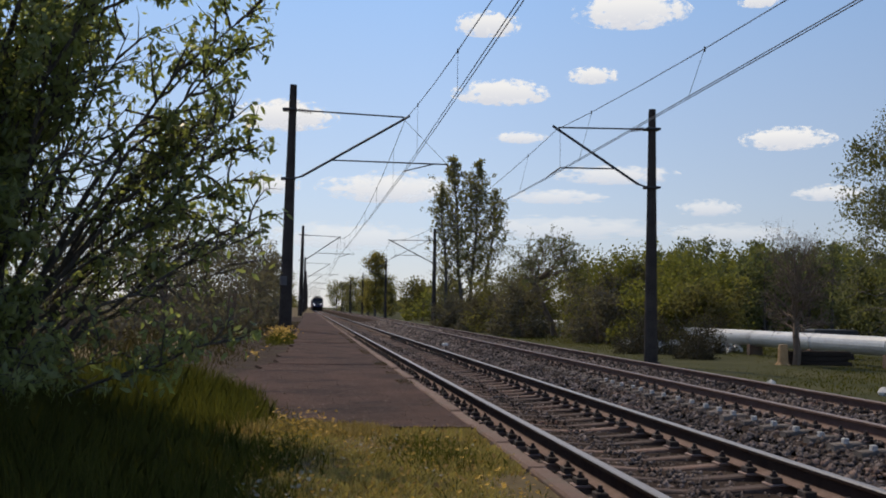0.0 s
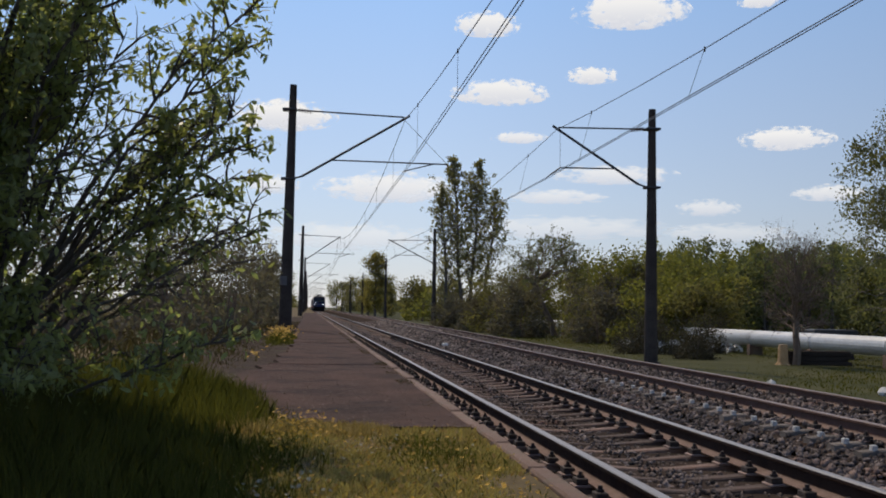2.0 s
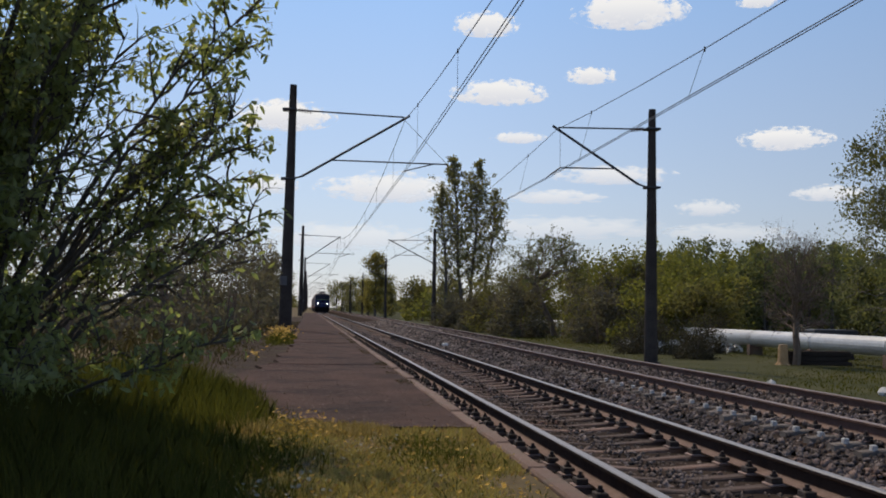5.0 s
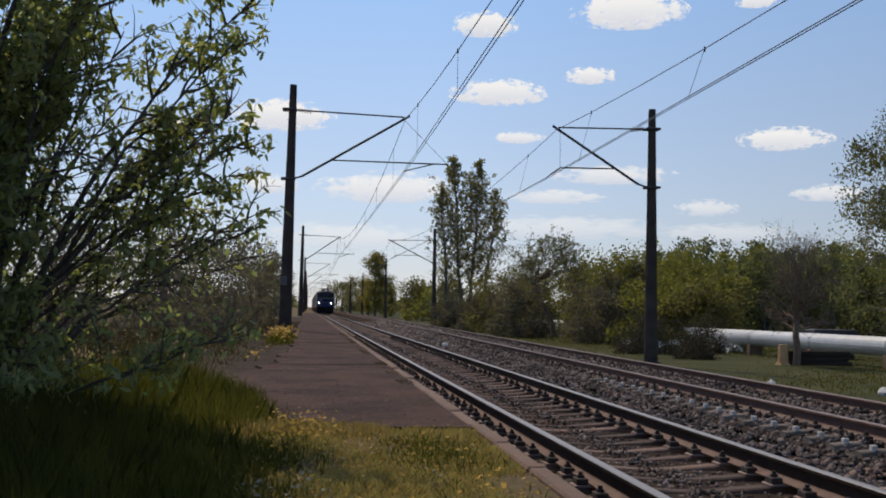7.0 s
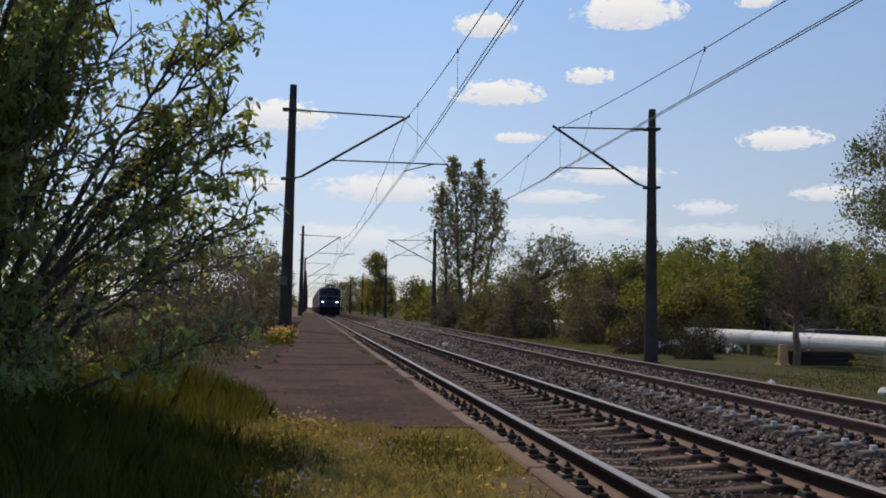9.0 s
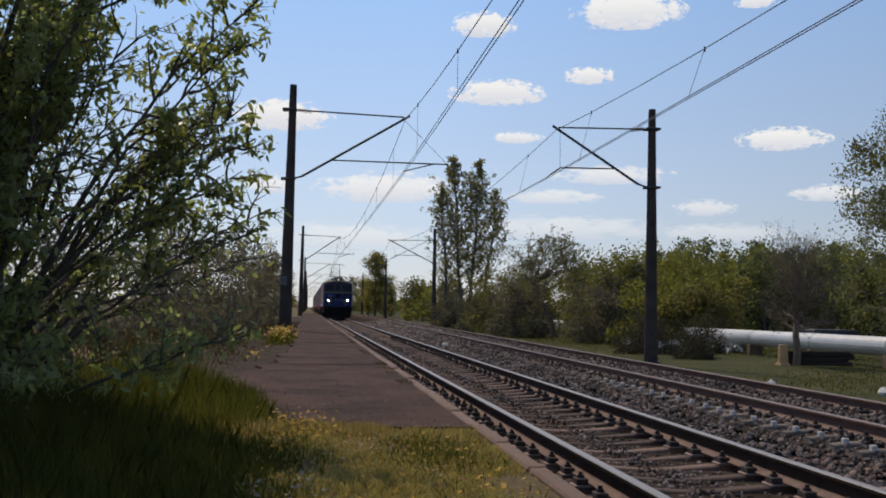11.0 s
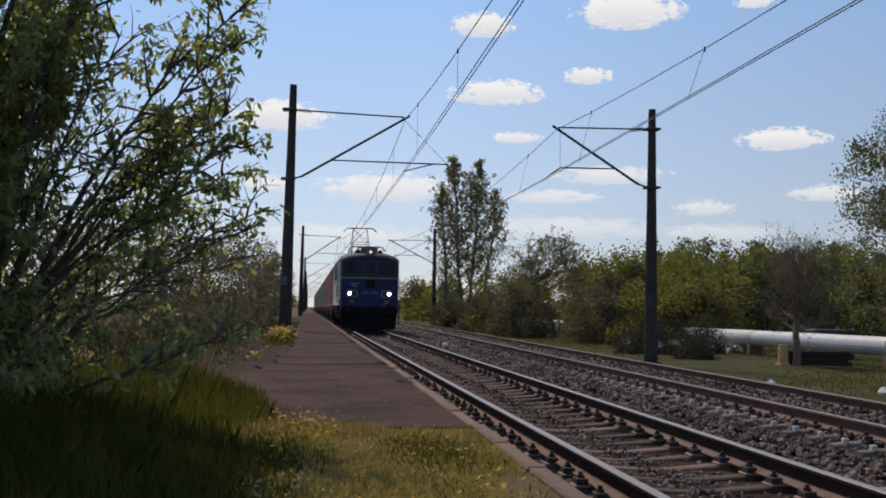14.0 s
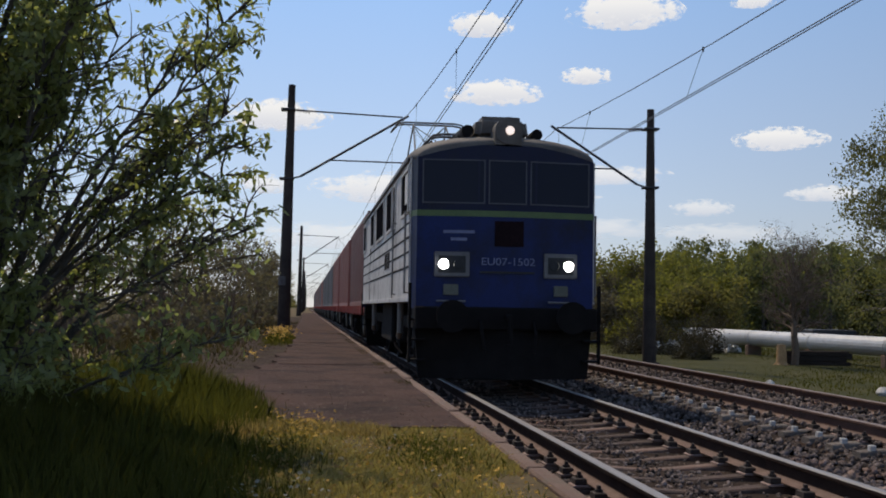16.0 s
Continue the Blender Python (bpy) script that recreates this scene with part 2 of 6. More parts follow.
def arrays(name, verts, sides):
    """A mesh of equal polygons, each with its own run of vertices."""
    verts = np.asarray(verts, dtype=np.float32)
    n = len(verts)
    me = bpy.data.meshes.new(name)
    me.vertices.add(n)
    me.vertices.foreach_set("co", verts.ravel())
    me.loops.add(n)
    me.loops.foreach_set("vertex_index", np.arange(n, dtype=np.int32))
    me.polygons.add(n // sides)
    me.polygons.foreach_set("loop_start", np.arange(0, n, sides, dtype=np.int32))
    me.update(calc_edges=True)
    return me


def thing(name, m, label, category, group="", kind=""):
    ob = new(name)
    ob.matrix_basis = m
    return tagged(ob, label, category, group, kind)


def box(bm, x0, x1, y0, y1, z0, z1, bevel=0.0, mat=0):
    made = bmesh.ops.create_cube(bm, size=1.0, matrix=Matrix.Translation(((x0 + x1) / 2, (y0 + y1) / 2, (z0 + z1) / 2)) @ Matrix.Diagonal((x1 - x0, y1 - y0, z1 - z0, 1)))
    faces = {f for v in made["verts"] for f in v.link_faces}
    for f in faces:
        f.material_index = mat
    if bevel:
        bmesh.ops.bevel(bm, geom=list({e for f in faces for e in f.edges}), offset=bevel, segments=1, affect="EDGES", material=-1)
    return bm


def boxed(*a, **k):
    return box(bmesh.new(), *a, **k)


def rod(bm, a, b, r0, r1=None, sides=8):
    a, b = Vector(a), Vector(b)
    r1 = r0 if r1 is None else r1
    m = Matrix.Translation((a + b) / 2) @ (b - a).to_track_quat("Z", "Y").to_matrix().to_4x4()
    bmesh.ops.create_cone(bm, cap_ends=True, segments=sides, radius1=r0, radius2=r1, depth=(b - a).length, matrix=m)
    return bm


def tube(bm, pts, r, sides=6):
    """A bent round bar swept along the points, closed at both ends."""
    pts = [Vector(p) for p in pts]
    rings = []
    for i, p in enumerate(pts):
        d = (pts[min(i + 1, len(pts) - 1)] - pts[max(i - 1, 0)]).normalized()
        side = d.cross(Vector((0.31, 0.17, 0.94))).normalized()
        up = d.cross(side)
        rings.append([bm.verts.new(p + (side * math.cos(k * 2 * math.pi / sides) + up * math.sin(k * 2 * math.pi / sides)) * r) for k in range(sides)])
    made = [bm.faces.new((a[k], a[(k + 1) % sides], b[(k + 1) % sides], b[k])) for a, b in zip(rings[:-1], rings[1:]) for k in range(sides)]
    made += [bm.faces.new(rings[0][::-1]), bm.faces.new(rings[-1])]
    bmesh.ops.recalc_face_normals(bm, faces=made)
    return bm


def prism(bm, outline, y0, y1, mat=0):
    """Sweeps an outline in x and z from y0 to y1."""
    a = [bm.verts.new((x, y0, z)) for x, z in outline]
    b = [bm.verts.new((x, y1, z)) for x, z in outline]
    n = len(outline)
    fs = [bm.faces.new((a[i], a[(i + 1) % n], b[(i + 1) % n], b[i])) for i in range(n)]
    fs += [bm.faces.new(a[::-1]), bm.faces.new(b)]
    for f in fs:
        f.material_index = mat
    bmesh.ops.recalc_face_normals(bm, faces=fs)
    return bm


# ---- ground, platform and tracks ----
TRACK1, GAUGE = 2.95, 1.52
FAR = 900.0


def ground_height(x, y):
    """Left of the tracks the ground lies level with the platform, right of them it drops to a field."""
    h = 0.0
    if x > 1.1:
        h = -0.62
    if x > 8.6:
        h = -0.62 - 0.30 * min(1.0, (x - 8.6) / 2.5)
    if x < -1.2:
        h = 0.05 * min(1.0, (-1.2 - x) / 2)
    return h


def build_ground():
    xs = [-2500, -600, -150, -60, -30, -15, -8, -4, -2.5, -1.2, 0, 1.0, 1.05, 1.25, 3, 5, 7, 8.6, 9.3, 10.2, 11.1, 14, 20, 30, 50, 90, 200, 600, 2500]
    ys = [-4000, -400, -60, -20, -5, 0, 2, 4, 6, 8, 11, 15, 20, 27, 36, 50, 70, 100, 150, 220, 350, 600, 1200, 4000]
    verts = []
    for y in ys:
        for x in xs:
            z = ground_height(x, y)
            if x == 1.05 or x == 1.0:
                z = -0.06
            elif -1.3 < x < 1.05:
                z = -0.06
            if x > 12 and 5 < y < 300:
                z += 0.06 * math.sin(x * 0.7 + y * 0.3)
            verts.append((x, y, z))
    n = len(xs)
    faces = [(j * n + i, j * n + i + 1, (j + 1) * n + i + 1, (j + 1) * n + i) for j in range(len(ys) - 1) for i in range(n - 1)]
    me = raw("ground", verts, faces)
    me.materials.append(M_SOIL)
    me.materials.append(M_GRASS_GROUND)
    for p in me.polygons:
        p.material_index = 1 if p.center.x > 9.0 or p.center.x < -30 else 0
        p.use_smooth = True
    tagged(new("ground", me), "grass field and trackside soil reaching the horizon", "ground", kind="structure")


def build_ballast_bed():
    bm = bmesh.new()
    prism(bm, [(1.28, -0.66), (1.30, -0.58), (1.75, -0.555), (4.15, -0.555), (4.9, -0.62), (5.3, -0.62), (5.75, -0.53), (6.0, -0.492), (8.3, -0.492), (9.6, -0.95)], -60, FAR)
    tagged(part("ballast_bed", bm, M_BALLAST), "dark grey crushed stone track bed under both tracks", "track bed", kind="structure")


def rail_outline(x):
    half = [(0.075, 0.0), (0.075, 0.012), (0.020, 0.032), (0.010, 0.045), (0.010, 0.125), (0.034, 0.140), (0.036, 0.163), (0.028, 0.172)]
    return [(x + a, b) for a, b in half] + [(x - a, b) for a, b in reversed(half)]


def build_rail(track, x0, slope, side, top):
    """One long rail with a bright running surface; slope turns it a little away from +y."""
    bm = bmesh.new()
    segs = [-60, 4, 10, 20, 40, 80, 120, FAR]
    for a, b in zip(segs[:-1], segs[1:]):
        prism(bm, rail_outline(0.0), a, b)
    bm.verts.ensure_lookup_table()
    for v in bm.verts:
        v.co.x += x0 + slope * min(v.co.y, 120.0)
        v.co.z += RAIL - 0.172
    for f in bm.faces:
        if f.normal.z > 0.3 and f.calc_center_median().z > RAIL - 0.02:
            f.material_index = 1
        # upward faces of the foot take the painted-lit colour
        elif f.normal.z > 0.3 and f.calc_center_median().z < RAIL - 0.13:
            f.material_index = 2
    return part("rail", bm, [side, top, M_RAIL_FOOT], track, "long steel rail with a bright worn head")


def build_track(x0, slope, wood, label, first, count, spacing):
    track = thing("railway_track", Matrix.Identity(4), label, "railway track", kind="structure")
    for s in (-1, 1):
        r = build_rail(track, x0 + s * GAUGE / 2, slope, M_RAIL_SIDE if wood else M_RAIL_SIDE2, M_RAIL_TOP if wood else M_RAIL_TOP2)
    zt = RAIL - 0.19
    # concrete sleeper: rail seats high, waist low under the ballast
    base = bmesh.new()
    rings = []
    for x, z, w in ((-1.27, -0.02, 0.08), (-1.05, 0.0, 0.085), (-0.60, 0.0, 0.082), (-0.10, -0.034, 0.066), (0.14, -0.034, 0.066), (0.60, 0.0, 0.082), (1.05, 0.0, 0.085), (1.27, -0.02, 0.08)):
        rings.append([(x, -w - 0.035, -0.18), (x, w + 0.035, -0.18), (x, w, z - 0.012), (x, w - 0.014, z), (x, -w + 0.014, z), (x, -w, z - 0.012)])
    made = [[base.verts.new(p) for p in r] for r in rings]
    for a, b in zip(made[:-1], made[1:]):
        for i in range(6):
            base.faces.new((a[i], a[(i + 1) % 6], b[(i + 1) % 6], b[i]))
    base.faces.new(made[0][::-1])
    base.faces.new(made[-1])
    bmesh.ops.recalc_face_normals(base, faces=base.faces)
    sleeper_me = bpy.data.meshes.new("sleeper")
    base.to_mesh(sleeper_me)
    base.free()
    sleeper_me.materials.append(M_SLEEPER if wood else M_SLEEPER2)
    bm = bmesh.new()
    box(bm, -0.075, 0.075, -0.085, 0.085, 0.0, 0.018, 0.004)
    plate_me = bpy.data.meshes.new("base_plate")
    bm.to_mesh(plate_me)
    bm.free()
    plate_me.materials.append(M_PLATE)
    bm = bmesh.new()
    box(bm, -0.045, 0.045, -0.065, 0.065, 0.018, 0.065, 0.006)
    rod(bm, (0.0, 0, 0.05), (0.0, 0, 0.11), 0.017, sides=6)
    rod(bm, (0.0, 0, 0.06), (0.0, 0, 0.085), 0.03, sides=6)
    clip_me = bpy.data.meshes.new("rail_clip")
    bm.to_mesh(clip_me)
    bm.free()
    clip_me.materials.append(M_CLIP)
    end_me = bpy.data.meshes.new("painted_end")
    bm = boxed(-1.155, -1.095, -0.07, 0.0, -0.08, 0.045, bevel=0.008)
    bm.to_mesh(end_me)
    bm.free()
    end_me.materials.append(M_WHITE_END)
    rng = random.Random(5 if wood else 6)
    far_v, far_f = [], []
    for i in range(int((420 - first) / spacing)):
        y = first + i * spacing
        x = x0 + slope * min(y, 120)
        jig = rng.uniform(-0.03, 0.03)
        if i < count:
            s = new("sleeper", sleeper_me)
            s.parent = track
            s.location = (x + rng.uniform(-0.03, 0.03), y + jig * 0.3, zt + rng.uniform(-0.008, 0.004))
            s.rotation_euler = (0, 0, rng.uniform(-0.012, 0.012))
            if i < 75:
                for gx in (-GAUGE / 2, GAUGE / 2):
                    p = new("base_plate", plate_me)
                    p.parent, p.scale, p.location = s, (2.4, 1, 1), (gx, 0, 0)
                    for cx in (-0.115, 0.115):
                        c = new("rail_clip", clip_me)
                        c.parent, c.location = s, (gx + cx, 0, 0)
            if not wood and 8.5 < y < 21 and rng.random() < 0.9:
                e = new("painted_end", end_me)
                e.parent = s
                tagged(e, "chipped white paint")
        else:
            k = len(far_v)
            far_v += [(x + sx * 1.27, y + sy * 0.12, zt) for sx, sy in ((-1, -1), (1, -1), (1, 1), (-1, 1))]
            far_v += [(x + sx * 1.27, y + sy * 0.12, zt - 0.15) for sx, sy in ((-1, -1), (1, -1), (1, 1), (-1, 1))]
            far_f += [tuple(k + q for q in f) for f in ((0, 1, 2, 3), (0, 4, 5, 1), (3, 2, 6, 7), (0, 3, 7, 4), (1, 5, 6, 2))]
    far = linked("far_sleepers", raw("far_sleepers", far_v, far_f), M_SLEEPER if wood else M_SLEEPER2, track)
    tagged(far, kind="stuff")
    return track


def build_stones():
    """Loose ballast stones between and beside the rails."""
    rng = np.random.default_rng(3)
    ico = bmesh.new()
    bmesh.ops.create_icosphere(ico, subdivisions=1, radius=1.0)
    base = np.array([v.co[:] for v in ico.verts])
    faces = np.array([[v.index for v in f.verts] for f in ico.faces])
    ico.free()
    n = 84000
    u = rng.random(n)
    y = 4.3 + 95 * u ** 2.2
    x = rng.uniform(1.45, 9.3, n)
    inside = (np.abs(x - TRACK1) < 0.66) | (np.abs(x - 6.55 - 0.012 * y - 0.0) < 0.66)
    on_rail = (np.abs(np.abs(x - TRACK1) - GAUGE / 2) < 0.10) | (np.abs(np.abs(x - 6.55 - 0.012 * y) - GAUGE / 2) < 0.055)
    keep = ~on_rail & ((~inside) | (rng.random(n) < 0.95))
    for mid, first, step, bare in ((np.full(n, TRACK1), 4.0, 0.58, 0.88), (6.55 + 0.012 * y, 6.0, 0.60, 0.25)):
        off = np.abs(x - mid)
        phase = np.abs((y - first + step / 2) % step - step / 2)
        keep &= ~((phase < 0.088) & (off > 0.10) & (off < 1.24) & (rng.random(n) < bare))
    x, y = x[keep], y[keep]
    n = len(x)
    size = np.where(np.abs(x - TRACK1) < 0.7, 0.7, 1.0) * rng.uniform(0.013, 0.033, n) * (1 + 0.02 * np.maximum(0.0, y - 14))
    waist = np.exp(-((x - TRACK1 - 0.06) / 0.17) ** 2) * 0.030 - 0.014 * (np.abs(x - TRACK1) < 0.7) + 0.03 * (np.abs(np.abs(x - 6.55 - 0.012 * y) - GAUGE / 2) < 0.20)
    z = waist + np.interp(x, [1.3, 1.75, 4.15, 4.9, 5.3, 5.75, 6.0, 8.3, 9.6], [-0.58, -0.555, -0.555, -0.62, -0.62, -0.53, -0.492, -0.492, -0.95]) + size * rng.uniform(-0.2, 0.6, n)
    v = base[None] * (1 + rng.uniform(-0.5, 0.5, (n, 12, 1))) * size[:, None, None] * rng.uniform(0.55, 1.5, (n, 1, 3))
    a = rng.uniform(0, 6.28, n)
    c, s = np.cos(a)[:, None], np.sin(a)[:, None]
    v = np.stack([v[..., 0] * c - v[..., 1] * s, v[..., 0] * s + v[..., 1] * c, v[..., 2]], -1)
    v += np.stack([x, y, z], -1)[:, None]
    f = (faces[None] + (np.arange(n) * 12)[:, None, None]).reshape(-1, 3)
    me = bpy.data.meshes.new("ballast_stones")
    me.vertices.add(n * 12)
    me.vertices.foreach_set("co", v.astype(np.float32).ravel())
    me.loops.add(len(f) * 3)
    me.loops.foreach_set("vertex_index", f.astype(np.int32).ravel())
    me.polygons.add(len(f))
    me.polygons.foreach_set("loop_start", np.arange(0, len(f) * 3, 3, dtype=np.int32))
    me.update(calc_edges=True)
    tagged(linked("ballast_stones", me, M_STONE), "loose grey and rusty crushed ballast stones", "ballast", kind="stuff")


def build_platform():
    plat = thing("platform", Matrix.Identity(4), "low station platform of worn asphalt with a concrete kerb edge", "platform", kind="structure")
    rng = random.Random(8)
    # asphalt sheet in three slabs with an uneven far edge
    for y0, y1 in ((7.40, 15.32), (15.42, 24.6), (24.72, 60.0), (60.06, 140.0)):
        bm = bmesh.new()
        n = 24 if y1 < 30 else 40
        left, right = [], []
        for i in range(n + 1):
            y = y0 + (y1 - y0) * i / n
            edge = np.interp(y, [7, 8.5, 10, 12, 16, 24, 36, 60, 140], [-0.30, -0.62, -0.90, -0.85, -0.45, -0.25, -0.4, -0.3, -0.3])
            left.append((edge + 0.22 * noise.noise((0, y * 1.1, 0)) + 0.12 * noise.noise((3, y * 5, 0)), y))
            right.append((1.125, y))
        if y0 < 8:
            left[0] = (0.30, y0)
            left[1] = (-0.35, left[1][1])
        pts = left[::-1] + [(x, y) for x, y in right]
        top = [bm.verts.new((x, y, 0.0 + 0.006 * noise.noise((x, y, 5)))) for x, y in pts]
        low = [bm.verts.new((x, y, -0.09)) for x, y in pts]
        k = len(pts)
        m = n + 1
        for i in range(n):
            a, b, c, d = m - 1 - i, m - 2 - i, m + i + 1, m + i
            bm.faces.new((top[a], top[d], top[c], top[b]))
        for i in range(k):
            bm.faces.new((top[i], low[i], low[(i + 1) % k], top[(i + 1) % k]))
        bmesh.ops.recalc_face_normals(bm, faces=bm.faces)
        part("asphalt_slab", bm, M_ASPHALT, plat)
    # kerb stones
    me = bpy.data.meshes.new("kerb_stone")
    bm = boxed(-0.05, 0.05, 0.006, 0.994, -0.62, 0.0, bevel=0.012)
    bm.to_mesh(me)
    bm.free()
    me.materials.append(M_KERB)
    for i in range(-40, 140):
        k = new("kerb_stone", me)
        k.parent = plat
        k.location = (1.183 + rng.uniform(-0.012, 0.012), 0.5 + i, 0.006 + rng.uniform(-0.01, 0.01))
        k.rotation_euler = (0, 0, rng.uniform(-0.008, 0.008))


def build_verge():
    """Bare earth between the asphalt and the shrubs."""
    bm = bmesh.new()
    ys = [7.6 + 1.4 * i for i in range(60)]
    a = [bm.verts.new((-0.25 + 0.12 * noise.noise((y, 1, 0)), y, -0.045 + 0.012 * noise.noise((y * 0.7, 2, 0)))) for y in ys]
    b = [bm.verts.new((-2.0 + 0.4 * noise.noise((y * 0.5, 3, 0)), y, -0.010 + 0.03 * noise.noise((y * 0.6, 5, 0)))) for y in ys]
    c = [bm.verts.new((-4.6 + 0.7 * noise.noise((y * 0.4, 7, 0)), y, 0.06)) for y in ys]
    for p, q in ((a, b), (b, c)):
        for i in range(len(ys) - 1):
            bm.faces.new((p[i], p[i + 1], q[i + 1], q[i]))
    bmesh.ops.recalc_face_normals(bm, faces=bm.faces)
    if bm.faces[:][0].normal.z < 0:
        bmesh.ops.reverse_faces(bm, faces=bm.faces)
    tagged(part("verge", bm, M_DIRT, smooth=True), "dark bare earth verge beside the worn platform", "verge", kind="structure")


def build_grit():
    """Loose grit, dead leaves and crumbs lying on the asphalt."""
    rng = np.random.default_rng(12)
    n = 9000
    y = 7.4 + 26 * rng.random(n) ** 1.8
    x = 1.1 - 2.3 * rng.random(n) ** np.where(rng.random(n) < 0.5, 1.0, 0.6)
    c = np.stack([x, y, np.full(n, 0.008)], -1)
    s = rng.uniform(0.002, 0.008, n)[:, None]
    u, v = rng.normal(size=(n, 3)) * s, rng.normal(size=(n, 3)) * s
    u[:, 2] = np.abs(u[:, 2]) * 0.4
    v[:, 2] = np.abs(v[:, 2]) * 0.4
    tagged(linked("platform_grit", arrays("platform_grit", np.stack([c - u * [1, 1, 0], c - v * [1, 1, 0], c + u, c + v], 1).reshape(-1, 3), 4), M_GRIT), "loose grit and dead leaves on the asphalt", "grit", kind="stuff")


def build_litter():
    """Dead leaves, moss crumbs and dry stalks strewn over the turf."""
    rng = np.random.default_rng(14)
    n = 2600
    c = np.stack([rng.uniform(-0.5, 1.1, n), 3.4 + 3.9 * rng.random(n), rng.uniform(0.004, 0.025, n)], -1)
    s = rng.uniform(0.0025, 0.0065, n)[:, None]
    u, v = rng.normal(size=(n, 3)) * s, rng.normal(size=(n, 3)) * s
    tagged(linked("leaf_litter", arrays("leaf_litter", np.stack([c - u, c - v, c + u, c + v], 1).reshape(-1, 3), 4), M_LITTER), "brown and orange dead leaves strewn over the turf", "leaf litter", kind="stuff")


def build_turf():
    """Old platform end, grown over with turf up to the kerb."""
    bm = bmesh.new()
    nx, ny = 20, 36
    grid = [[bm.verts.new((-1.6 + 2.73 * i / nx, 1.0 + 6.37 * j / ny, -0.022 + 0.014 * noise.noise((i * 0.5, j * 0.5, 3)))) for i in range(nx + 1)] for j in range(ny + 1)]
    for j in range(ny):
        for i in range(nx):
            bm.faces.new((grid[j][i], grid[j][i + 1], grid[j + 1][i + 1], grid[j + 1][i]))
    tagged(part("turf", bm, M_SOIL, smooth=True), "sandy turf grown over the old platform end", "turf", kind="structure")


build_ground()
build_turf()
build_litter()
build_verge()
build_grit()
build_ballast_bed()
build_track(TRACK1, 0.0, True, "main track on stained concrete sleepers with polished rails", 4.0, 230, 0.58)
build_track(6.55, 0.012, False, "rusty second track on concrete sleepers with white ends", 6.0, 200, 0.60)
build_platform()
build_stones()


# ---- overhead line ----
CONTACT, CARRY = RAIL + 5.72, RAIL + 7.50


def build_mast(x, y, side, wire_x, contact_x, base_z, height, contact, carry):
    """Concrete mast whose bracket reaches towards the track; side is +1 where the track lies in +x."""
    mast = thing("catenary_mast", pose(x, y, base_z), "tapered dark concrete catenary mast with a tubular steel bracket", "catenary mast", "catenary masts")
    bm = bmesh.new()
    rod(bm, (0, 0, -0.4), (0.10 if side > 0 else 0.0, 0, height), 0.225, 0.115, 14)
    part("pole", bm, M_MAST, mast, smooth=False)
    reach, grip = (wire_x - x) * side, (contact_x - x) * side
    top, reg = carry - base_z, contact - base_z
    tie, foot = top + (0.18 if side > 0 else 0.12), reg - (0.36 if side > 0 else 0.20)
    tip = (side * (reach + 0.15), 0, top + 0.12)
    bm = bmesh.new()
    rod(bm, (side * 0.12, 0, tie), (side * (reach - 0.05), 0, top + 0.07), 0.026)
    part("tie_rod", bm, M_STEEL, mast)
    bm = bmesh.new()
    rod(bm, (side * 0.45, 0, foot + 0.10), tip, 0.042)
    rod(bm, (side * 0.10, 0, foot), (side * 0.45, 0, foot + 0.10), 0.03)
    part("bracket_tube", bm, M_STEEL, mast)
    for z in (tie, foot):
        bm = boxed(-0.24, 0.24, -0.2, 0.2, z - 0.035, z + 0.035, bevel=0.01)
        part("clamp", bm, M_STEEL, mast)
    bm = bmesh.new()
    for k in range(5):
        s = 0.30 + 0.09 * k
        rod(bm, (side * s, 0, tie - 0.012 * k), (side * (s + 0.04), 0, tie - 0.012 * k), 0.06, sides=10)
    part("insulator", bm, M_INSULATOR, mast)
    a = Vector((side * 0.45, 0, foot + 0.10)).lerp(Vector(tip), 0.265)
    end = side * (grip + (1.45 if side > 0 else -0.45))
    bm = bmesh.new()
    rod(bm, a, (end, 0, a.z - 0.02), 0.024)
    part("registration_tube", bm, M_STEEL, mast)
    bm = bmesh.new()
    rod(bm, (side * (grip + 1.0) if side > 0 else end, 0, a.z - 0.02), (side * grip, 0, reg + 0.02), 0.020)
    part("steady_arm", bm, M_STEEL, mast)
    bm = bmesh.new()
    rod(bm, (end, 0, a.z - 0.02), (side * (reach - 0.10), 0, top + 0.05), 0.007, sides=5)
    part("hanger", bm, M_WIRE, mast)
    bm = boxed(-0.27, 0.27, -0.27, 0.27, -0.3, -0.03, bevel=0.03)
    part("footing", bm, M_MAST, mast)
    if side < 0:
        return mast
    bm = bmesh.new()
    rod(bm, (0, 0, 1.55), (0, 0, 1.85), 0.205, 0.201, 14)
    part("painted_band", bm, M_BAND, mast, "worn grey painted band")
    return mast


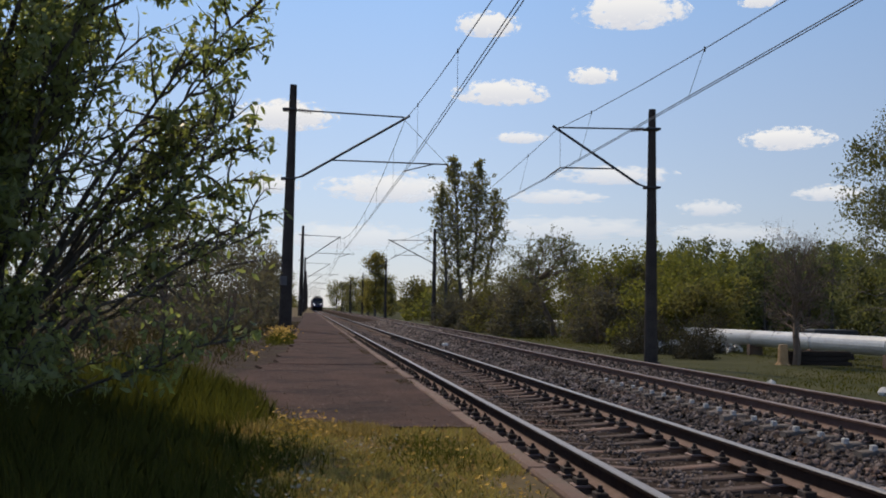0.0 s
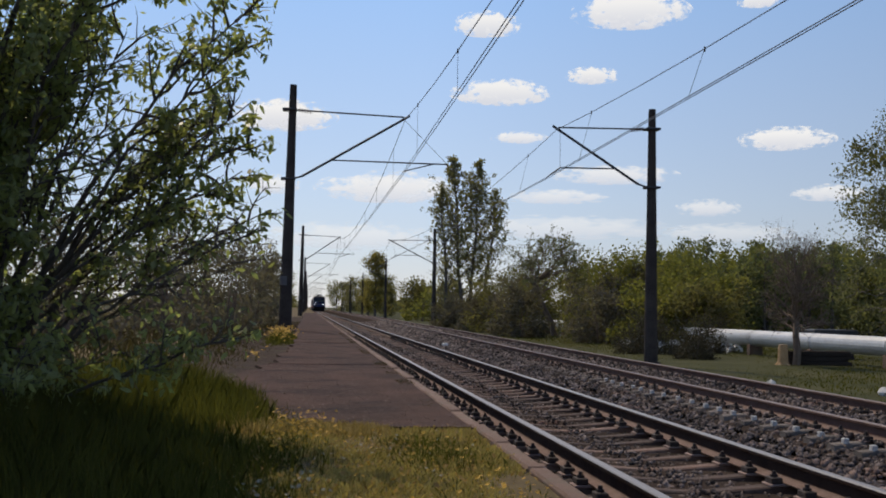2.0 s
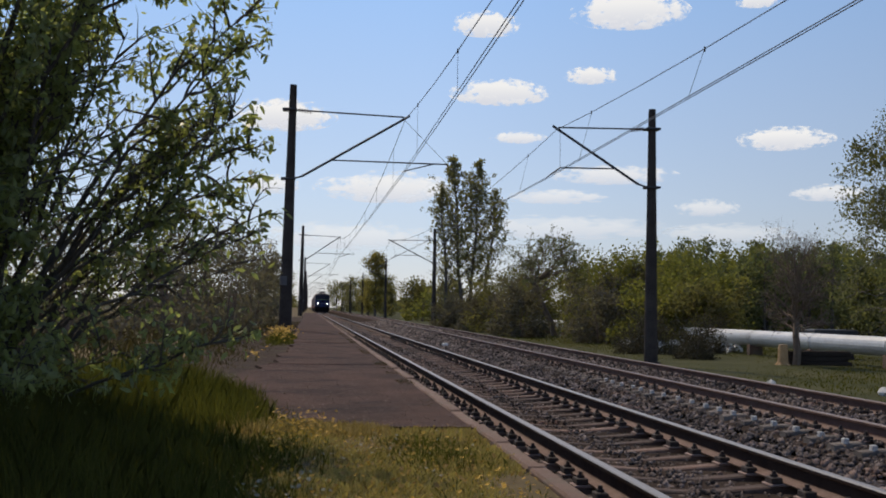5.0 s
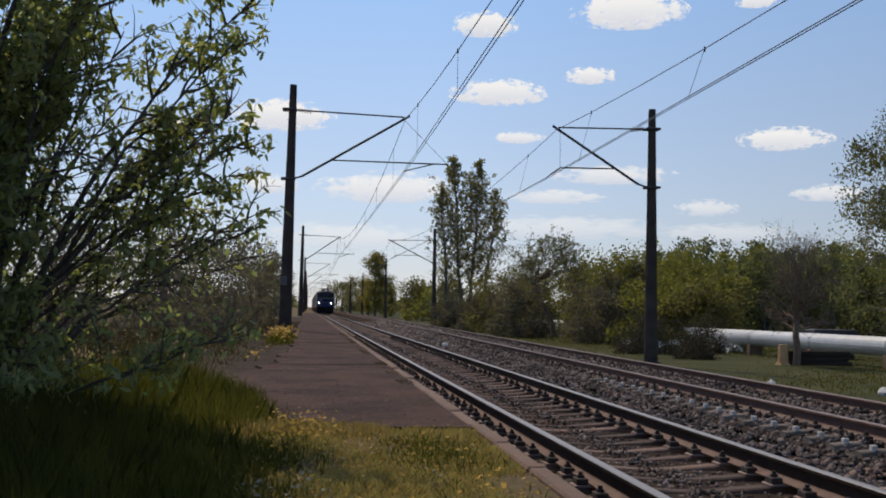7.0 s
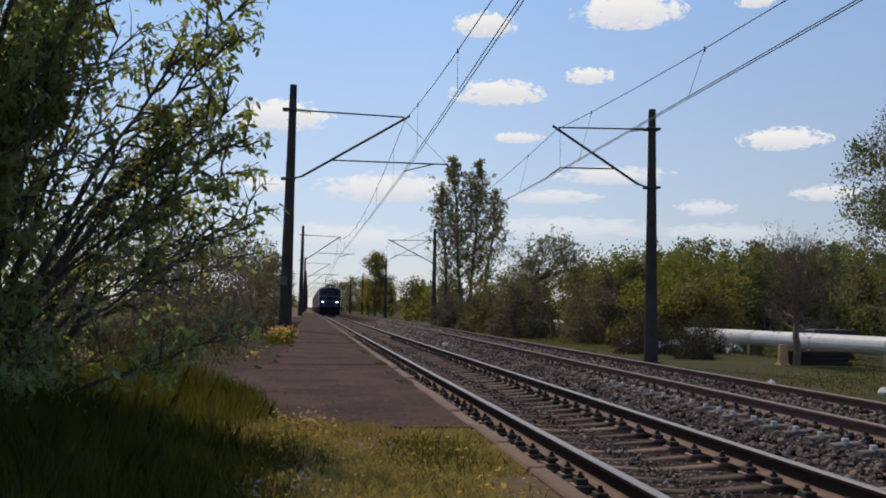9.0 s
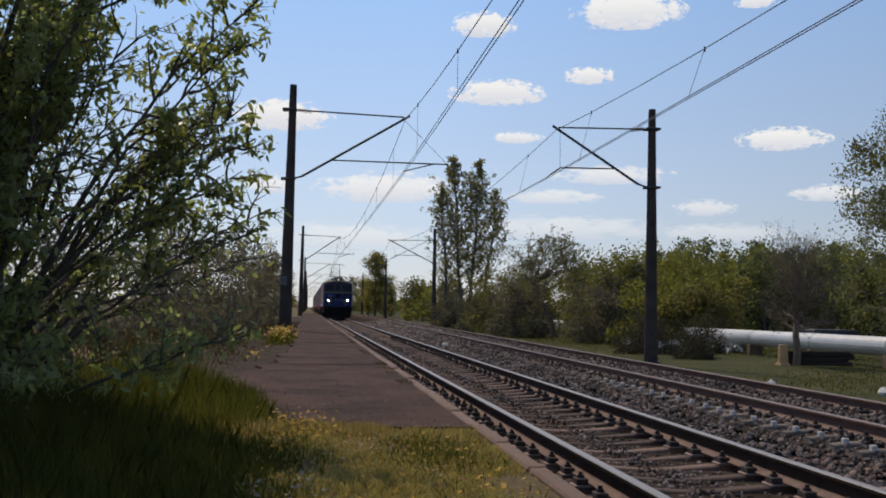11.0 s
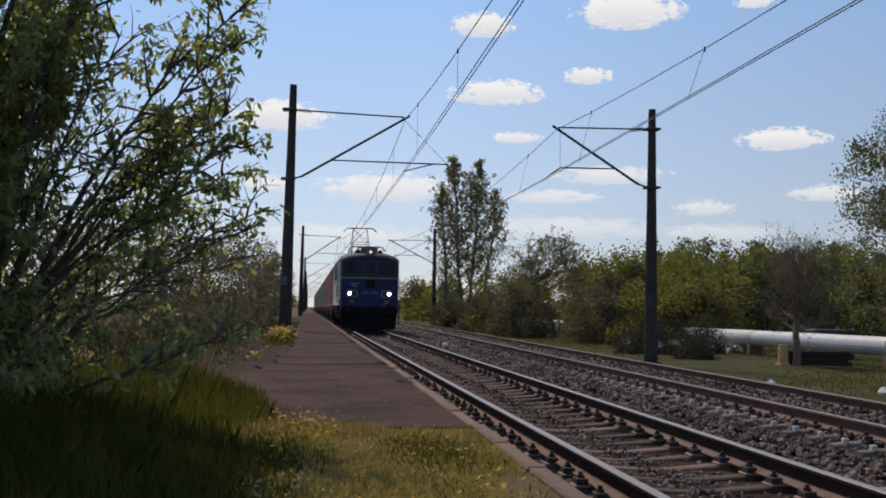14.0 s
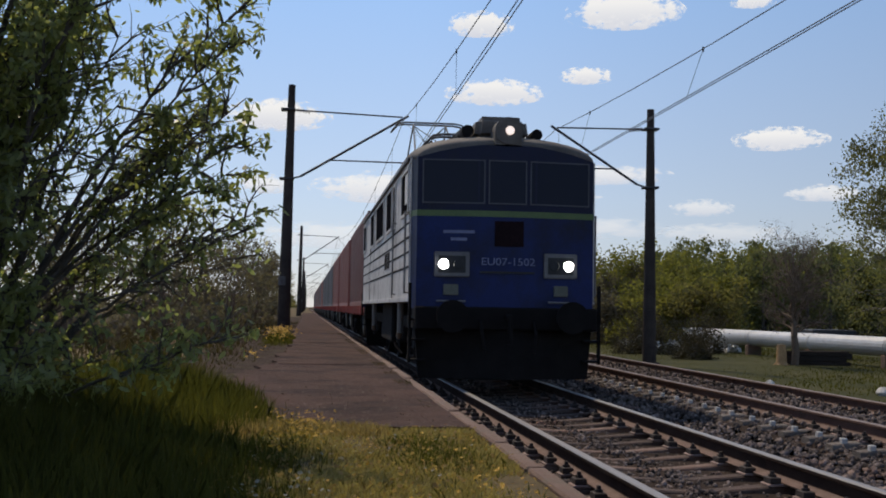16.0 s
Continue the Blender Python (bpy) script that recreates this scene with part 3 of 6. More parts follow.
def build_wires(wire_at, contact_at, stations, contact_z, carry_z, sag, label):
    """Carrying wire, twin contact wires and droppers over the spans between the stations."""
    line = thing("overhead_line", Matrix.Identity(4), label, "overhead wire")
    runs, drop = ([], [], []), []
    for a, b in zip(stations[:-1], stations[1:]):
        n = 14
        xa, xb, ka, kb = wire_at(a), wire_at(b), contact_at(a), contact_at(b)
        for i in range(n):
            u = i / n
            y, x, kx = a + (b - a) * u, xa + (xb - xa) * u, ka + (kb - ka) * u
            zc = carry_z - 4 * sag * u * (1 - u)
            zk = contact_z - 4 * 0.06 * u * (1 - u)
            for run, p in zip(runs, (Vector((x, y, zc)), Vector((kx - 0.035, y, zk)), Vector((kx + 0.035, y, zk)))):
                run.append(p)
            if i % 2 and y < 160:
                drop.append((Vector((x, y, zc)), Vector((kx, y, zk))))
    carry = tube(bmesh.new(), runs[0], 0.011, 5)
    contact = [tube(bmesh.new(), run, 0.010, 5) for run in runs[1:]]
    part("carrying_wire", carry, M_WIRE, line)
    for c in contact:
        part("contact_wire", c, M_WIRE, line)
    for p, q in drop:
        bm = bmesh.new()
        rod(bm, p, q, 0.005, sides=4)
        rod(bm, p + Vector((0, 0, 0.04)), p - Vector((0, 0, 0.06)), 0.02, sides=5)
        part("dropper", bm, M_WIRE, line)
    return line


LEFT_MASTS = [36.5 + 64 * k for k in range(-1, 9)]
RIGHT_MASTS = [34.0 - 64, 34.0, 94.0, 153.0, 217.0, 281.0, 345.0, 409.0]
STAGGER1 = {y: (0.20 if k % 2 else -0.20) for k, y in enumerate(LEFT_MASTS)}
CONTACT2, CARRY2 = RAIL + 5.34, RAIL + 6.92
CARRY2_X = dict(zip(RIGHT_MASTS, (6.75, 7.82, 6.98, 7.60, 7.20, 7.60, 7.20, 7.60)))
CONTACT2_X = dict(zip(RIGHT_MASTS, (6.45, 7.48, 7.05, 7.50, 7.30, 7.60, 7.30, 7.60)))

for y in LEFT_MASTS[1:]:
    build_mast(-0.72 + 0.0015 * (y - 36.5), y, 1, TRACK1 + STAGGER1[y], TRACK1 + STAGGER1[y], -0.05, 8.25, CONTACT, CARRY)
for y in RIGHT_MASTS[1:]:
    build_mast(10.96 if y < 40 else 10.88, y, -1, CARRY2_X[y], CONTACT2_X[y], -0.75, 8.12 if y < 40 else 8.5, CONTACT2, CARRY2)
build_wires(lambda y: TRACK1 + STAGGER1[y], lambda y: TRACK1 + STAGGER1[y], LEFT_MASTS, CONTACT, CARRY, 1.3, "sagging carrying wire, twin contact wires and droppers above the main track")
build_wires(lambda y: CARRY2_X[y], lambda y: CONTACT2_X[y], RIGHT_MASTS, CONTACT2, CARRY2, 0.95, "sagging carrying wire and contact wires above the second track")


def build_pipe():
    pipe = thing("heating_pipe", Matrix.Identity(4), "white sheet-clad district heating pipe on low concrete supports", "pipe")
    a, b = Vector((19.8, 24, -0.22)), Vector((18.3, 60, -0.22))
    far = Vector((18.2, 152, -0.22))
    n = 24
    for i in range(n):
        bm = bmesh.new()
        p, q = (a.lerp(b, i / 7), a.lerp(b, (i + 0.985) / 7)) if i < 7 else (b.lerp(far, (i - 7) / 17), b.lerp(far, (i - 6.015) / 17))
        rod(bm, p, q, 0.33, sides=20)
        rod(bm, q - (q - p).normalized() * 0.08, q, 0.345, sides=20)
        part("pipe_length", bm, M_PIPE, pipe, smooth=False)
        bm = boxed(p.x - 0.3, p.x + 0.3, p.y - 0.15, p.y + 0.15, -1.05, -0.5, bevel=0.02)
        part("support", bm, M_KERB, pipe)


build_pipe()


# ---- the train ----
def loft(bm, rings):
    """Joins rings of equal length, and closes both ends."""
    made = [[bm.verts.new(p) for p in r] for r in rings]
    n = len(rings[0])
    for a, b in zip(made[:-1], made[1:]):
        for i in range(n):
            bm.faces.new((a[i], a[(i + 1) % n], b[(i + 1) % n], b[i]))
    bm.faces.new(made[0][::-1])
    bm.faces.new(made[-1])
    bmesh.ops.recalc_face_normals(bm, faces=bm.faces)
    return bm


def plate(plan, z0, z1, thick=0.0):
    """An upright shell that follows a plan outline."""
    bm = bmesh.new()
    loft(bm, [[(x, y, z0) for x, y in plan], [(x, y, z1) for x, y in plan]])
    return bm


def letters(body, size, m, material, parent, name="lettering", label=""):
    c = bpy.data.curves.new(name, "FONT")
    c.body, c.size, c.align_x, c.align_y, c.extrude = body, size, "CENTER", "CENTER", 0.003
    ob = bpy.data.objects.new(name, c)
    scene.collection.objects.link(ob)
    bpy.context.view_layer.update()
    me = bpy.data.meshes.new_from_object(ob.evaluated_get(bpy.context.evaluated_depsgraph_get()))
    bpy.data.objects.remove(ob)
    me.transform(m)
    return linked(name, me, material, parent, label)


def wheelset(parent, y, r, material=None):
    bm = bmesh.new()
    for s in (-1, 1):
        rod(bm, (s * 0.69, 0, 0), (s * 0.82, 0, 0), r, sides=28)
        rod(bm, (s * 0.665, 0, 0), (s * 0.69, 0, 0), r + 0.028, sides=28)
        rod(bm, (s * 0.82, 0, 0), (s * 0.90, 0, 0), 0.17, sides=12)
        for k in range(6):
            a = k * math.pi / 3
            rod(bm, (s * 0.825, 0.25 * math.cos(a), 0.25 * math.sin(a)), (s * 0.825, (r - 0.09) * math.cos(a), (r - 0.09) * math.sin(a)), 0.045, sides=5)
    rod(bm, (-0.7, 0, 0), (0.7, 0, 0), 0.09, sides=10)
    w = part("wheelset", bm, material or M_DARK, parent, "dark steel wheels on an axle")
    w.location = (0, y, r)
    return w


def face_y(x):
    return 0.0 if abs(x) < 0.42 else 0.10 * (abs(x) - 0.42) / 0.90


def on_face(x0, x1, z0, z1, out0, out1, bevel=0.0):
    """A block that lies on the front face from depth out0 to out1 before it."""
    bm = bmesh.new()
    a, b = face_y(x0), face_y(x1)
    loft(bm, [[(x0, a - out1, z0), (x1, b - out1, z0), (x1, b - out0, z0), (x0, a - out0, z0)],
              [(x0, a - out1, z1), (x1, b - out1, z1), (x1, b - out0, z1), (x0, a - out0, z1)]])
    if bevel:
        bmesh.ops.bevel(bm, geom=list(bm.edges), offset=bevel, segments=2, affect="EDGES")
    return bm


def frame_on_face(x0, x1, z0, z1, w, out):
    bm = bmesh.new()
    for a, b, c, d in ((x0 - w, x1 + w, z1, z1 + w), (x0 - w, x1 + w, z0 - w, z0), (x0 - w, x0, z0, z1), (x1, x1 + w, z0, z1)):
        k = on_face(a, b, c, d, -0.02, out)
        me = bpy.data.meshes.new("bar")
        k.to_mesh(me)
        k.free()
        bm.from_mesh(me)
        bpy.data.meshes.remove(me)
    return bm


def build_locomotive():
    """Electric locomotive; its front face lies at y = 0 of its own space, it reaches back along +y, z = 0 is the rail head."""
    loco = thing("locomotive", pose(TRACK1, 20, RAIL), "blue and grey electric locomotive with lit headlights hauling containers", "locomotive")
    L, W, Z0, ZS = 14.0, 1.42, 1.28, 3.40
    bm = bmesh.new()
    prism(bm, [(-W, Z0), (W, Z0), (W, ZS), (-W, ZS)], 0.34, L - 0.34)
    body = part("body", bm, M_BODY_GREY, loco, "pale grey side walls with pressed grooves")
    # both cab ends in three colour bands
    plan = [(-1.425, 0.42), (-1.34, 0.115), (-0.42, 0.0), (0.42, 0.0), (1.34, 0.115), (1.425, 0.42)]
    for end in (False, True):
        p = [(x, L - y) for x, y in plan] if end else plan
        part("lower_front_panel", plate(p, 1.13, 2.50), M_BODY_BLUE, loco, "blue paint with road grime")
        part("front_stripe", plate([(x * 1.003, y + (0.004 if end else -0.004)) for x, y in p], 2.50, 2.59), M_LIME, loco, "thin lime green stripe")
        arch = [(-1.425, 0.42), (-1.34, 0.115)] + [(x, face_y(x)) for x in (-1.0, -0.7, -0.42, 0.0, 0.42, 0.7, 1.0)] + [(1.34, 0.115), (1.425, 0.42)]
        arch = [(x, L - y) if end else (x, y) for x, y in arch]
        bm = loft(bmesh.new(), [[(x, y, 2.59) for x, y in arch], [(x, y, 3.35 + 0.24 * (1 - (x / 1.425) ** 2)) for x, y in arch]])
        part("upper_front_panel", bm, M_BODY_NAVY, loco, "dark navy cab front")
    # roof: domed, drawn down at both ends
    rings = []
    for y, edge, apex, w in ((0.02, 3.33, 3.62, 1.34), (0.10, 3.35, 3.69, 1.37), (0.40, 3.38, 3.77, 1.42), (1.2, 3.40, 3.84, 1.45), (7.0, 3.40, 3.84, 1.45),
                             (L - 1.2, 3.37, 3.72, 1.45), (L - 0.45, 3.33, 3.66, 1.43), (L - 0.14, 3.29, 3.60, 1.39), (L - 0.02, 3.28, 3.54, 1.36)):
        pts = []
        for k in range(17):
            a = math.pi * k / 16
            bow = 0.0 if 0.2 < y < L - 0.2 else 0.10 * abs(math.cos(a)) ** 2 * (1 if y < 1 else -1)
            pts.append((w * math.cos(a), y + bow, edge + (apex - edge) * math.sin(a) ** 0.85))
        rings.append(pts)
    part("roof", loft(bmesh.new(), rings), M_ROOF, loco, "dusty grey rounded roof", smooth=True)
    for s in (-1, 1):
        bm = boxed(s * 1.45 - 0.02, s * 1.45 + 0.02, 0.5, L - 0.5, 3.375, 3.425, bevel=0.008)
        part("gutter", bm, M_LAMP_RIM, loco)
        for z in (2.42, 2.20, 1.975, 1.75):
            for y0, y1 in ((0.45, 3.55), (3.66, 10.4), (10.5, L - 0.45)):
                bm = boxed(s * 1.417, s * 1.427, y0, y1, z - 0.016, z + 0.016)
                part("groove", bm, M_DARK, body)
        for y in (3.60, 10.45):
            part("panel_seam", boxed(s * 1.416, s * 1.428, y - 0.02, y + 0.02, Z0 + 0.01, 3.30), M_DARK, body)
        # side windows: cab light, door light, engine room windows
        for y0, y1, z0, z1 in ((0.62, 1.75, 2.62, 3.24), (3.05, 3.45, 2.55, 3.26), (3.85, 5.1, 2.58, 3.28), (5.9, 8.2, 2.58, 3.28), (9.0, 10.2, 2.58, 3.28), (12.3, 13.4, 2.62, 3.24)):
            w = part("side_window", boxed(s * 1.405, s * 1.432, y0, y1, z0, z1, bevel=0.006), M_OPENING, body, "dark open side window")
            bm = bmesh.new()
            for a, b, c, d in ((y0 - 0.05, y1 + 0.05, z1, z1 + 0.05), (y0 - 0.05, y1 + 0.05, z0 - 0.05, z0), (y0 - 0.05, y0, z0, z1), (y1, y1 + 0.05, z0, z1)):
                box(bm, s * 1.41, s * 1.445, a, b, c, d)
            part("window_frame", bm, M_BODY_GREY, body)
        part("lowered_sash", boxed(s * 1.425, s * 1.44, 0.66, 1.10, 2.74, 3.20), M_BODY_GREY, body, "pale grey half-open window sash")
        for y in (4.3, 5.0):
            part("vent_grille", boxed(s * 1.42, s * 1.435, y, y + 0.45, 1.86, 2.16, bevel=0.006), M_DARK, body, "dark vent")
        for y in (0.50, 2.85):
            bm = bmesh.new()
            rod(bm, (s * 1.48, y, 1.35), (s * 1.48, y, 2.6), 0.016, sides=6)
            for z in (1.36, 2.58):
                rod(bm, (s * 1.41, y, z), (s * 1.48, y, z), 0.014, sides=5)
            part("handrail", bm, M_LAMP_RIM, loco)
        part("bodyside_sill", boxed(s * 1.38, s * 1.435, 0.36, L - 0.36, 1.22, 1.30, bevel=0.008), M_BODY_GREY, body)
    # front windows
    for x0, x1 in ((-1.25, -0.36), (-0.27, 0.27), (0.36, 1.25)):
        w = part("windscreen", on_face(x0, x1, 2.71, 3.33, -0.02, 0.006), M_WINDOW, loco, "dark cab windscreen")
        part("rubber_seal", frame_on_face(x0, x1, 2.71, 3.33, 0.020, 0.012), M_GUM, w, "thin grey rubber seal")
    # headlights in square surrounds
    for s in (-1, 1):
        x0, x1 = sorted((s * 0.56, s * 1.08))
        h = part("headlight", on_face(x0, x1, 1.60, 1.97, -0.02, 0.035, 0.012), M_LAMP_RIM, loco, "square grey headlight surround")
        xi0, xi1 = x0 + 0.06, x1 - 0.06
        part("recess", on_face(xi0, xi1, 1.66, 1.91, 0.02, 0.039), M_BLACK, h, "black recess")
        for x, mat, name, r in ((s * 0.94, M_LAMP_ON, "lit_lamp", 0.080), (s * 0.715, M_BLACK, "unlit_lamp", 0.085)):
            bm = bmesh.new()
            y = face_y(x)
            rod(bm, (x, y - 0.03, 1.785), (x, y - 0.056, 1.785), r, r * 0.8, sides=20)
            part(name, bm, mat, h, "bright round lamp" if name == "lit_lamp" else "dark round lamp")
        x0, x1 = sorted((s * 0.72, s * 0.94))
        part("marker_light", on_face(x0, x1, 1.33, 1.49, -0.02, 0.03, 0.01), M_TAIL, loco, "dull grey marker light")
        bm = bmesh.new()
        rod(bm, (s * 0.62, -0.06, 1.24), (s * 1.05, -0.02, 1.24), 0.013, sides=6)
        part("grab_rail", bm, M_LAMP_RIM, loco)
    letters("EU07-1502", 0.158, Matrix.Translation((0.02, -0.006, 1.83)) @ Matrix.Rotation(math.pi / 2, 4, "X") @ Matrix.Diagonal((1.15, 1, 1, 1)), M_LETTER, loco, "running_number", "dull white painted running number")
    part("emblem_plate", on_face(-0.19, 0.25, 2.06, 2.44, -0.02, 0.012, 0.004), surface("emblem_brown", (0.010, 0.007, 0.009), (0.024, 0.013, 0.014), 4, 30, 0.9, spec=0.05), loco, "dark brown emblem plate")
    for k, (w, z) in enumerate(((0.46, 2.27), (0.24, 2.16))):
        bm = on_face(-0.72 - w / 2, -0.72 + w / 2, z - 0.022, z + 0.022, -0.01, 0.006)
        part("lettering_bar", bm, M_LETTER, loco, "small unreadable lettering")
    part("number_shelf", on_face(-0.40, 0.42, 1.66, 1.69, -0.01, 0.02), M_BLACK, loco)
    # top light in its hood, and roof gear
    bm = bmesh.new()
    rod(bm, (0, -0.02, 3.80), (0, 0.62, 3.80), 0.205, 0.215, sides=24)
    box(bm, -0.205, 0.205, 0.0, 0.62, 3.56, 3.80)
    hood = part("top_light", bm, M_ROOF, loco, "grey cylindrical top light hood")
    bm = bmesh.new()
    rod(bm, (0.02, -0.01, 3.80), (0.02, -0.035, 3.80), 0.072, 0.06, sides=20)
    part("lit_lens", bm, M_LAMP_TOP, hood, "warm lit lens")
    bm = bmesh.new()
    loft(bm, [[(-0.46, 0.35, 3.72), (0.40, 0.35, 3.72), (0.34, 0.35, 4.08), (-0.42, 0.35, 4.08)], [(-0.46, 1.0, 3.72), (0.40, 1.0, 3.72), (0.34, 1.0, 4.08), (-0.42, 1.0, 4.08)]])
    bmesh.ops.bevel(bm, geom=list(bm.edges), offset=0.09, segments=3, affect="EDGES")
    part("roof_vent", bm, M_ROOF, loco, "rounded grey roof vent box")
    bm = bmesh.new()
    rod(bm, (-0.56, 0.4, 3.84), (-0.56, 0.95, 3.86), 0.095, 0.08, sides=14)
    rod(bm, (-0.56, 0.6, 3.5), (-0.56, 0.6, 3.84), 0.03, sides=6)
    part("air_horn", bm, M_DARK, loco, "dark roof horn")
    bm = bmesh.new()
    rod(bm, (0.52, 0.4, 3.82), (0.52, 0.95, 3.84), 0.085, 0.07, sides=14)
    rod(bm, (0.52, 0.6, 3.5), (0.52, 0.6, 3.82), 0.03, sides=6)
    part("air_horn", bm, M_DARK, loco, "dark roof horn")
    for y, up in ((3.3, False), (10.8, True)):
        pan = part("pantograph", boxed(-0.62, 0.62, y - 0.8, y + 0.8, 3.90, 3.96, bevel=0.01), M_DARK, loco, "raised diamond pantograph" if up else "folded diamond pantograph")
        for x in (-0.5, 0.5):
            for dy in (-0.7, 0.7):
                bm = bmesh.new()
                for k in range(4):
                    rod(bm, (x, y + dy, 3.64 + 0.07 * k), (x, y + dy, 3.69 + 0.07 * k), 0.075, 0.05, sides=10)
                part("insulator", bm, M_INSULATOR, pan)
        top = 5.70 if up else 4.22
        mid = (3.96 + top) / 2
        out = 1.15 if up else 1.6
        for dy in (-1, 1):
            for s in (-1, 1):
                part("lower_arm", rod(bmesh.new(), (s * 0.50, y + dy * 0.25, 3.96), (s * 0.46, y + dy * out, mid), 0.026, sides=6), M_STEEL, pan)
                part("upper_arm", rod(bmesh.new(), (s * 0.46, y + dy * out, mid), (s * 0.40, y, top - 0.02), 0.020, sides=6), M_STEEL, pan)
                part("cross_stay", rod(bmesh.new(), (s * 0.46, y + dy * out, mid), (-s * 0.40, y, top - 0.05), 0.011, sides=5), M_STEEL, pan)
            part("knee_bar", rod(bmesh.new(), (-0.46, y + dy * out, mid), (0.46, y + dy * out, mid), 0.016, sides=5), M_STEEL, pan)
        for dy in (-0.16, 0.16):
            bm = bmesh.new()
            tube(bm, [(-0.95, y + dy, top - 0.22), (-0.78, y + dy, top - 0.03), (-0.60, y + dy, top), (0.60, y + dy, top), (0.78, y + dy, top - 0.03), (0.95, y + dy, top - 0.22)], 0.022)
            part("collector_strip", bm, M_STEEL, pan)
    bm = bmesh.new()
    for x in (-0.75, -0.9):
        tube(bm, [(x, 1.9, 3.78), (x, 2.3, 3.95), (x, 9.5, 3.95), (x, 10, 3.95)], 0.02)
    part("roof_cable", bm, M_DARK, loco)
    for y in (5.4, 6.6, 7.9):
        part("roof_hatch", boxed(-0.7, 0.7, y, y + 0.95, 3.66, 3.80, bevel=0.03), M_ROOF, loco)
    # buffer beam, buffers, coupling, plough, steps
    for yb, d in ((0.0, -1), (L, 1)):
        y0, y1 = sorted((yb + d * 0.10, yb - d * 0.5))
        part("buffer_beam", boxed(-1.36, 1.36, y0, y1, 0.82, 1.16, bevel=0.02), M_DARK, loco)
        for s in (-1, 1):
            bm = bmesh.new()
            rod(bm, (s * 0.875, yb + d * 0.08, 1.02), (s * 0.875, yb + d * 0.50, 1.02), 0.12, sides=16)
            rod(bm, (s * 0.875, yb + d * 0.50, 1.02), (s * 0.875, yb + d * 0.56, 1.02), 0.23, 0.235, sides=24)
            part("buffer", bm, M_DARK, loco, "dark round buffer")
            bm = bmesh.new()
            for k in range(3):
                box(bm, min(s * 1.18, s * 1.44), max(s * 1.18, s * 1.44), 0.05 if d < 0 else L - 0.35, 0.35 if d < 0 else L - 0.05, 0.35 + 0.3 * k, 0.38 + 0.3 * k)
            box(bm, min(s * 1.41, s * 1.45), max(s * 1.41, s * 1.45), 0.05 if d < 0 else L - 0.35, 0.12 if d < 0 else L - 0.28, 0.33, 1.50)
            part("cab_steps", bm, M_DARK, loco)
        bm = bmesh.new()
        ys = yb + d * 0.12
        loft(bm, [[(-1.28, ys - d * 0.30, 0.10), (0, ys + d * 0.06, 0.10), (1.28, ys - d * 0.30, 0.10), (1.28, ys - d * 0.42, 0.10), (0, ys - d * 0.06, 0.10), (-1.28, ys - d * 0.42, 0.10)],
                  [(-1.34, ys - d * 0.30, 0.84), (0, ys - d * 0.06, 0.84), (1.34, ys - d * 0.30, 0.84), (1.34, ys - d * 0.42, 0.84), (0, ys - d * 0.18, 0.84), (-1.34, ys - d * 0.42, 0.84)]])
        part("rail_guard", bm, M_DARK, loco)
        bm = bmesh.new()
        rod(bm, (0, yb + d * 0.1, 1.02), (0, yb + d * 0.34, 1.0), 0.05, sides=8)
        rod(bm, (0, yb + d * 0.34, 1.0), (0, yb + d * 0.36, 0.62), 0.04, sides=8)
        part("coupling", bm, M_DARK, loco)
        for x in (-0.4, 0.4):
            part("brake_hose", tube(bmesh.new(), [(x, yb + d * 0.1, 0.95), (x, yb + d * 0.28, 0.75), (x * 0.9, yb + d * 0.30, 0.5)], 0.028), M_DARK, loco)
    # bogies and wheelsets
    sets = []
    for yc in (3.35, L - 3.35):
        bg = part("bogie", boxed(-0.55, 0.55, yc - 0.5, yc + 0.5, 0.55, 0.95, bevel=0.03), M_DARK, loco, "grimy bogie frame")
        for s in (-1, 1):
            bm = boxed(s * 1.06 - 0.07, s * 1.06 + 0.07, yc - 2.2, yc + 2.2, 0.78, 1.0, bevel=0.03)
            part("side_beam", bm, M_DARK, bg)
            for dy in (-1.52, 1.52):
                bm = boxed(s * 1.07 - 0.13, s * 1.07 + 0.13, yc + dy - 0.2, yc + dy + 0.2, 0.45, 0.80, bevel=0.03)
                rod(bm, (s * 1.07, yc + dy - 0.34, 0.55), (s * 1.07, yc + dy - 0.34, 0.80), 0.09, sides=10)
                rod(bm, (s * 1.07, yc + dy + 0.34, 0.55), (s * 1.07, yc + dy + 0.34, 0.80), 0.09, sides=10)
                part("axle_box", bm, M_DARK, bg)
            bm = bmesh.new()
            tube(bm, [(s * 1.30, yc - 0.2, 1.22), (s * 1.30, yc - 0.2, 0.72), (s * 1.28, yc + 0.25, 0.62)], 0.055)
            part("suspension_link", bm, M_LAMP_RIM, bg, "pale grey dusty link")
            bm = bmesh.new()
            tube(bm, [(s * 1.1, yc - 2.2, 0.8), (s * 0.95, yc - 2.35, 0.3), (s * 0.8, yc - 2.3, 0.12)], 0.025)
            part("sand_pipe", bm, M_LAMP_RIM, bg)
        for dy in (-1.52, 1.52):
            sets.append((wheelset(loco, yc + dy, 0.61), 0.61))
    part("battery_box", boxed(-1.25, 1.25, 5.7, 8.3, 0.45, 1.22, bevel=0.04), M_DARK, loco)
    return loco, sets


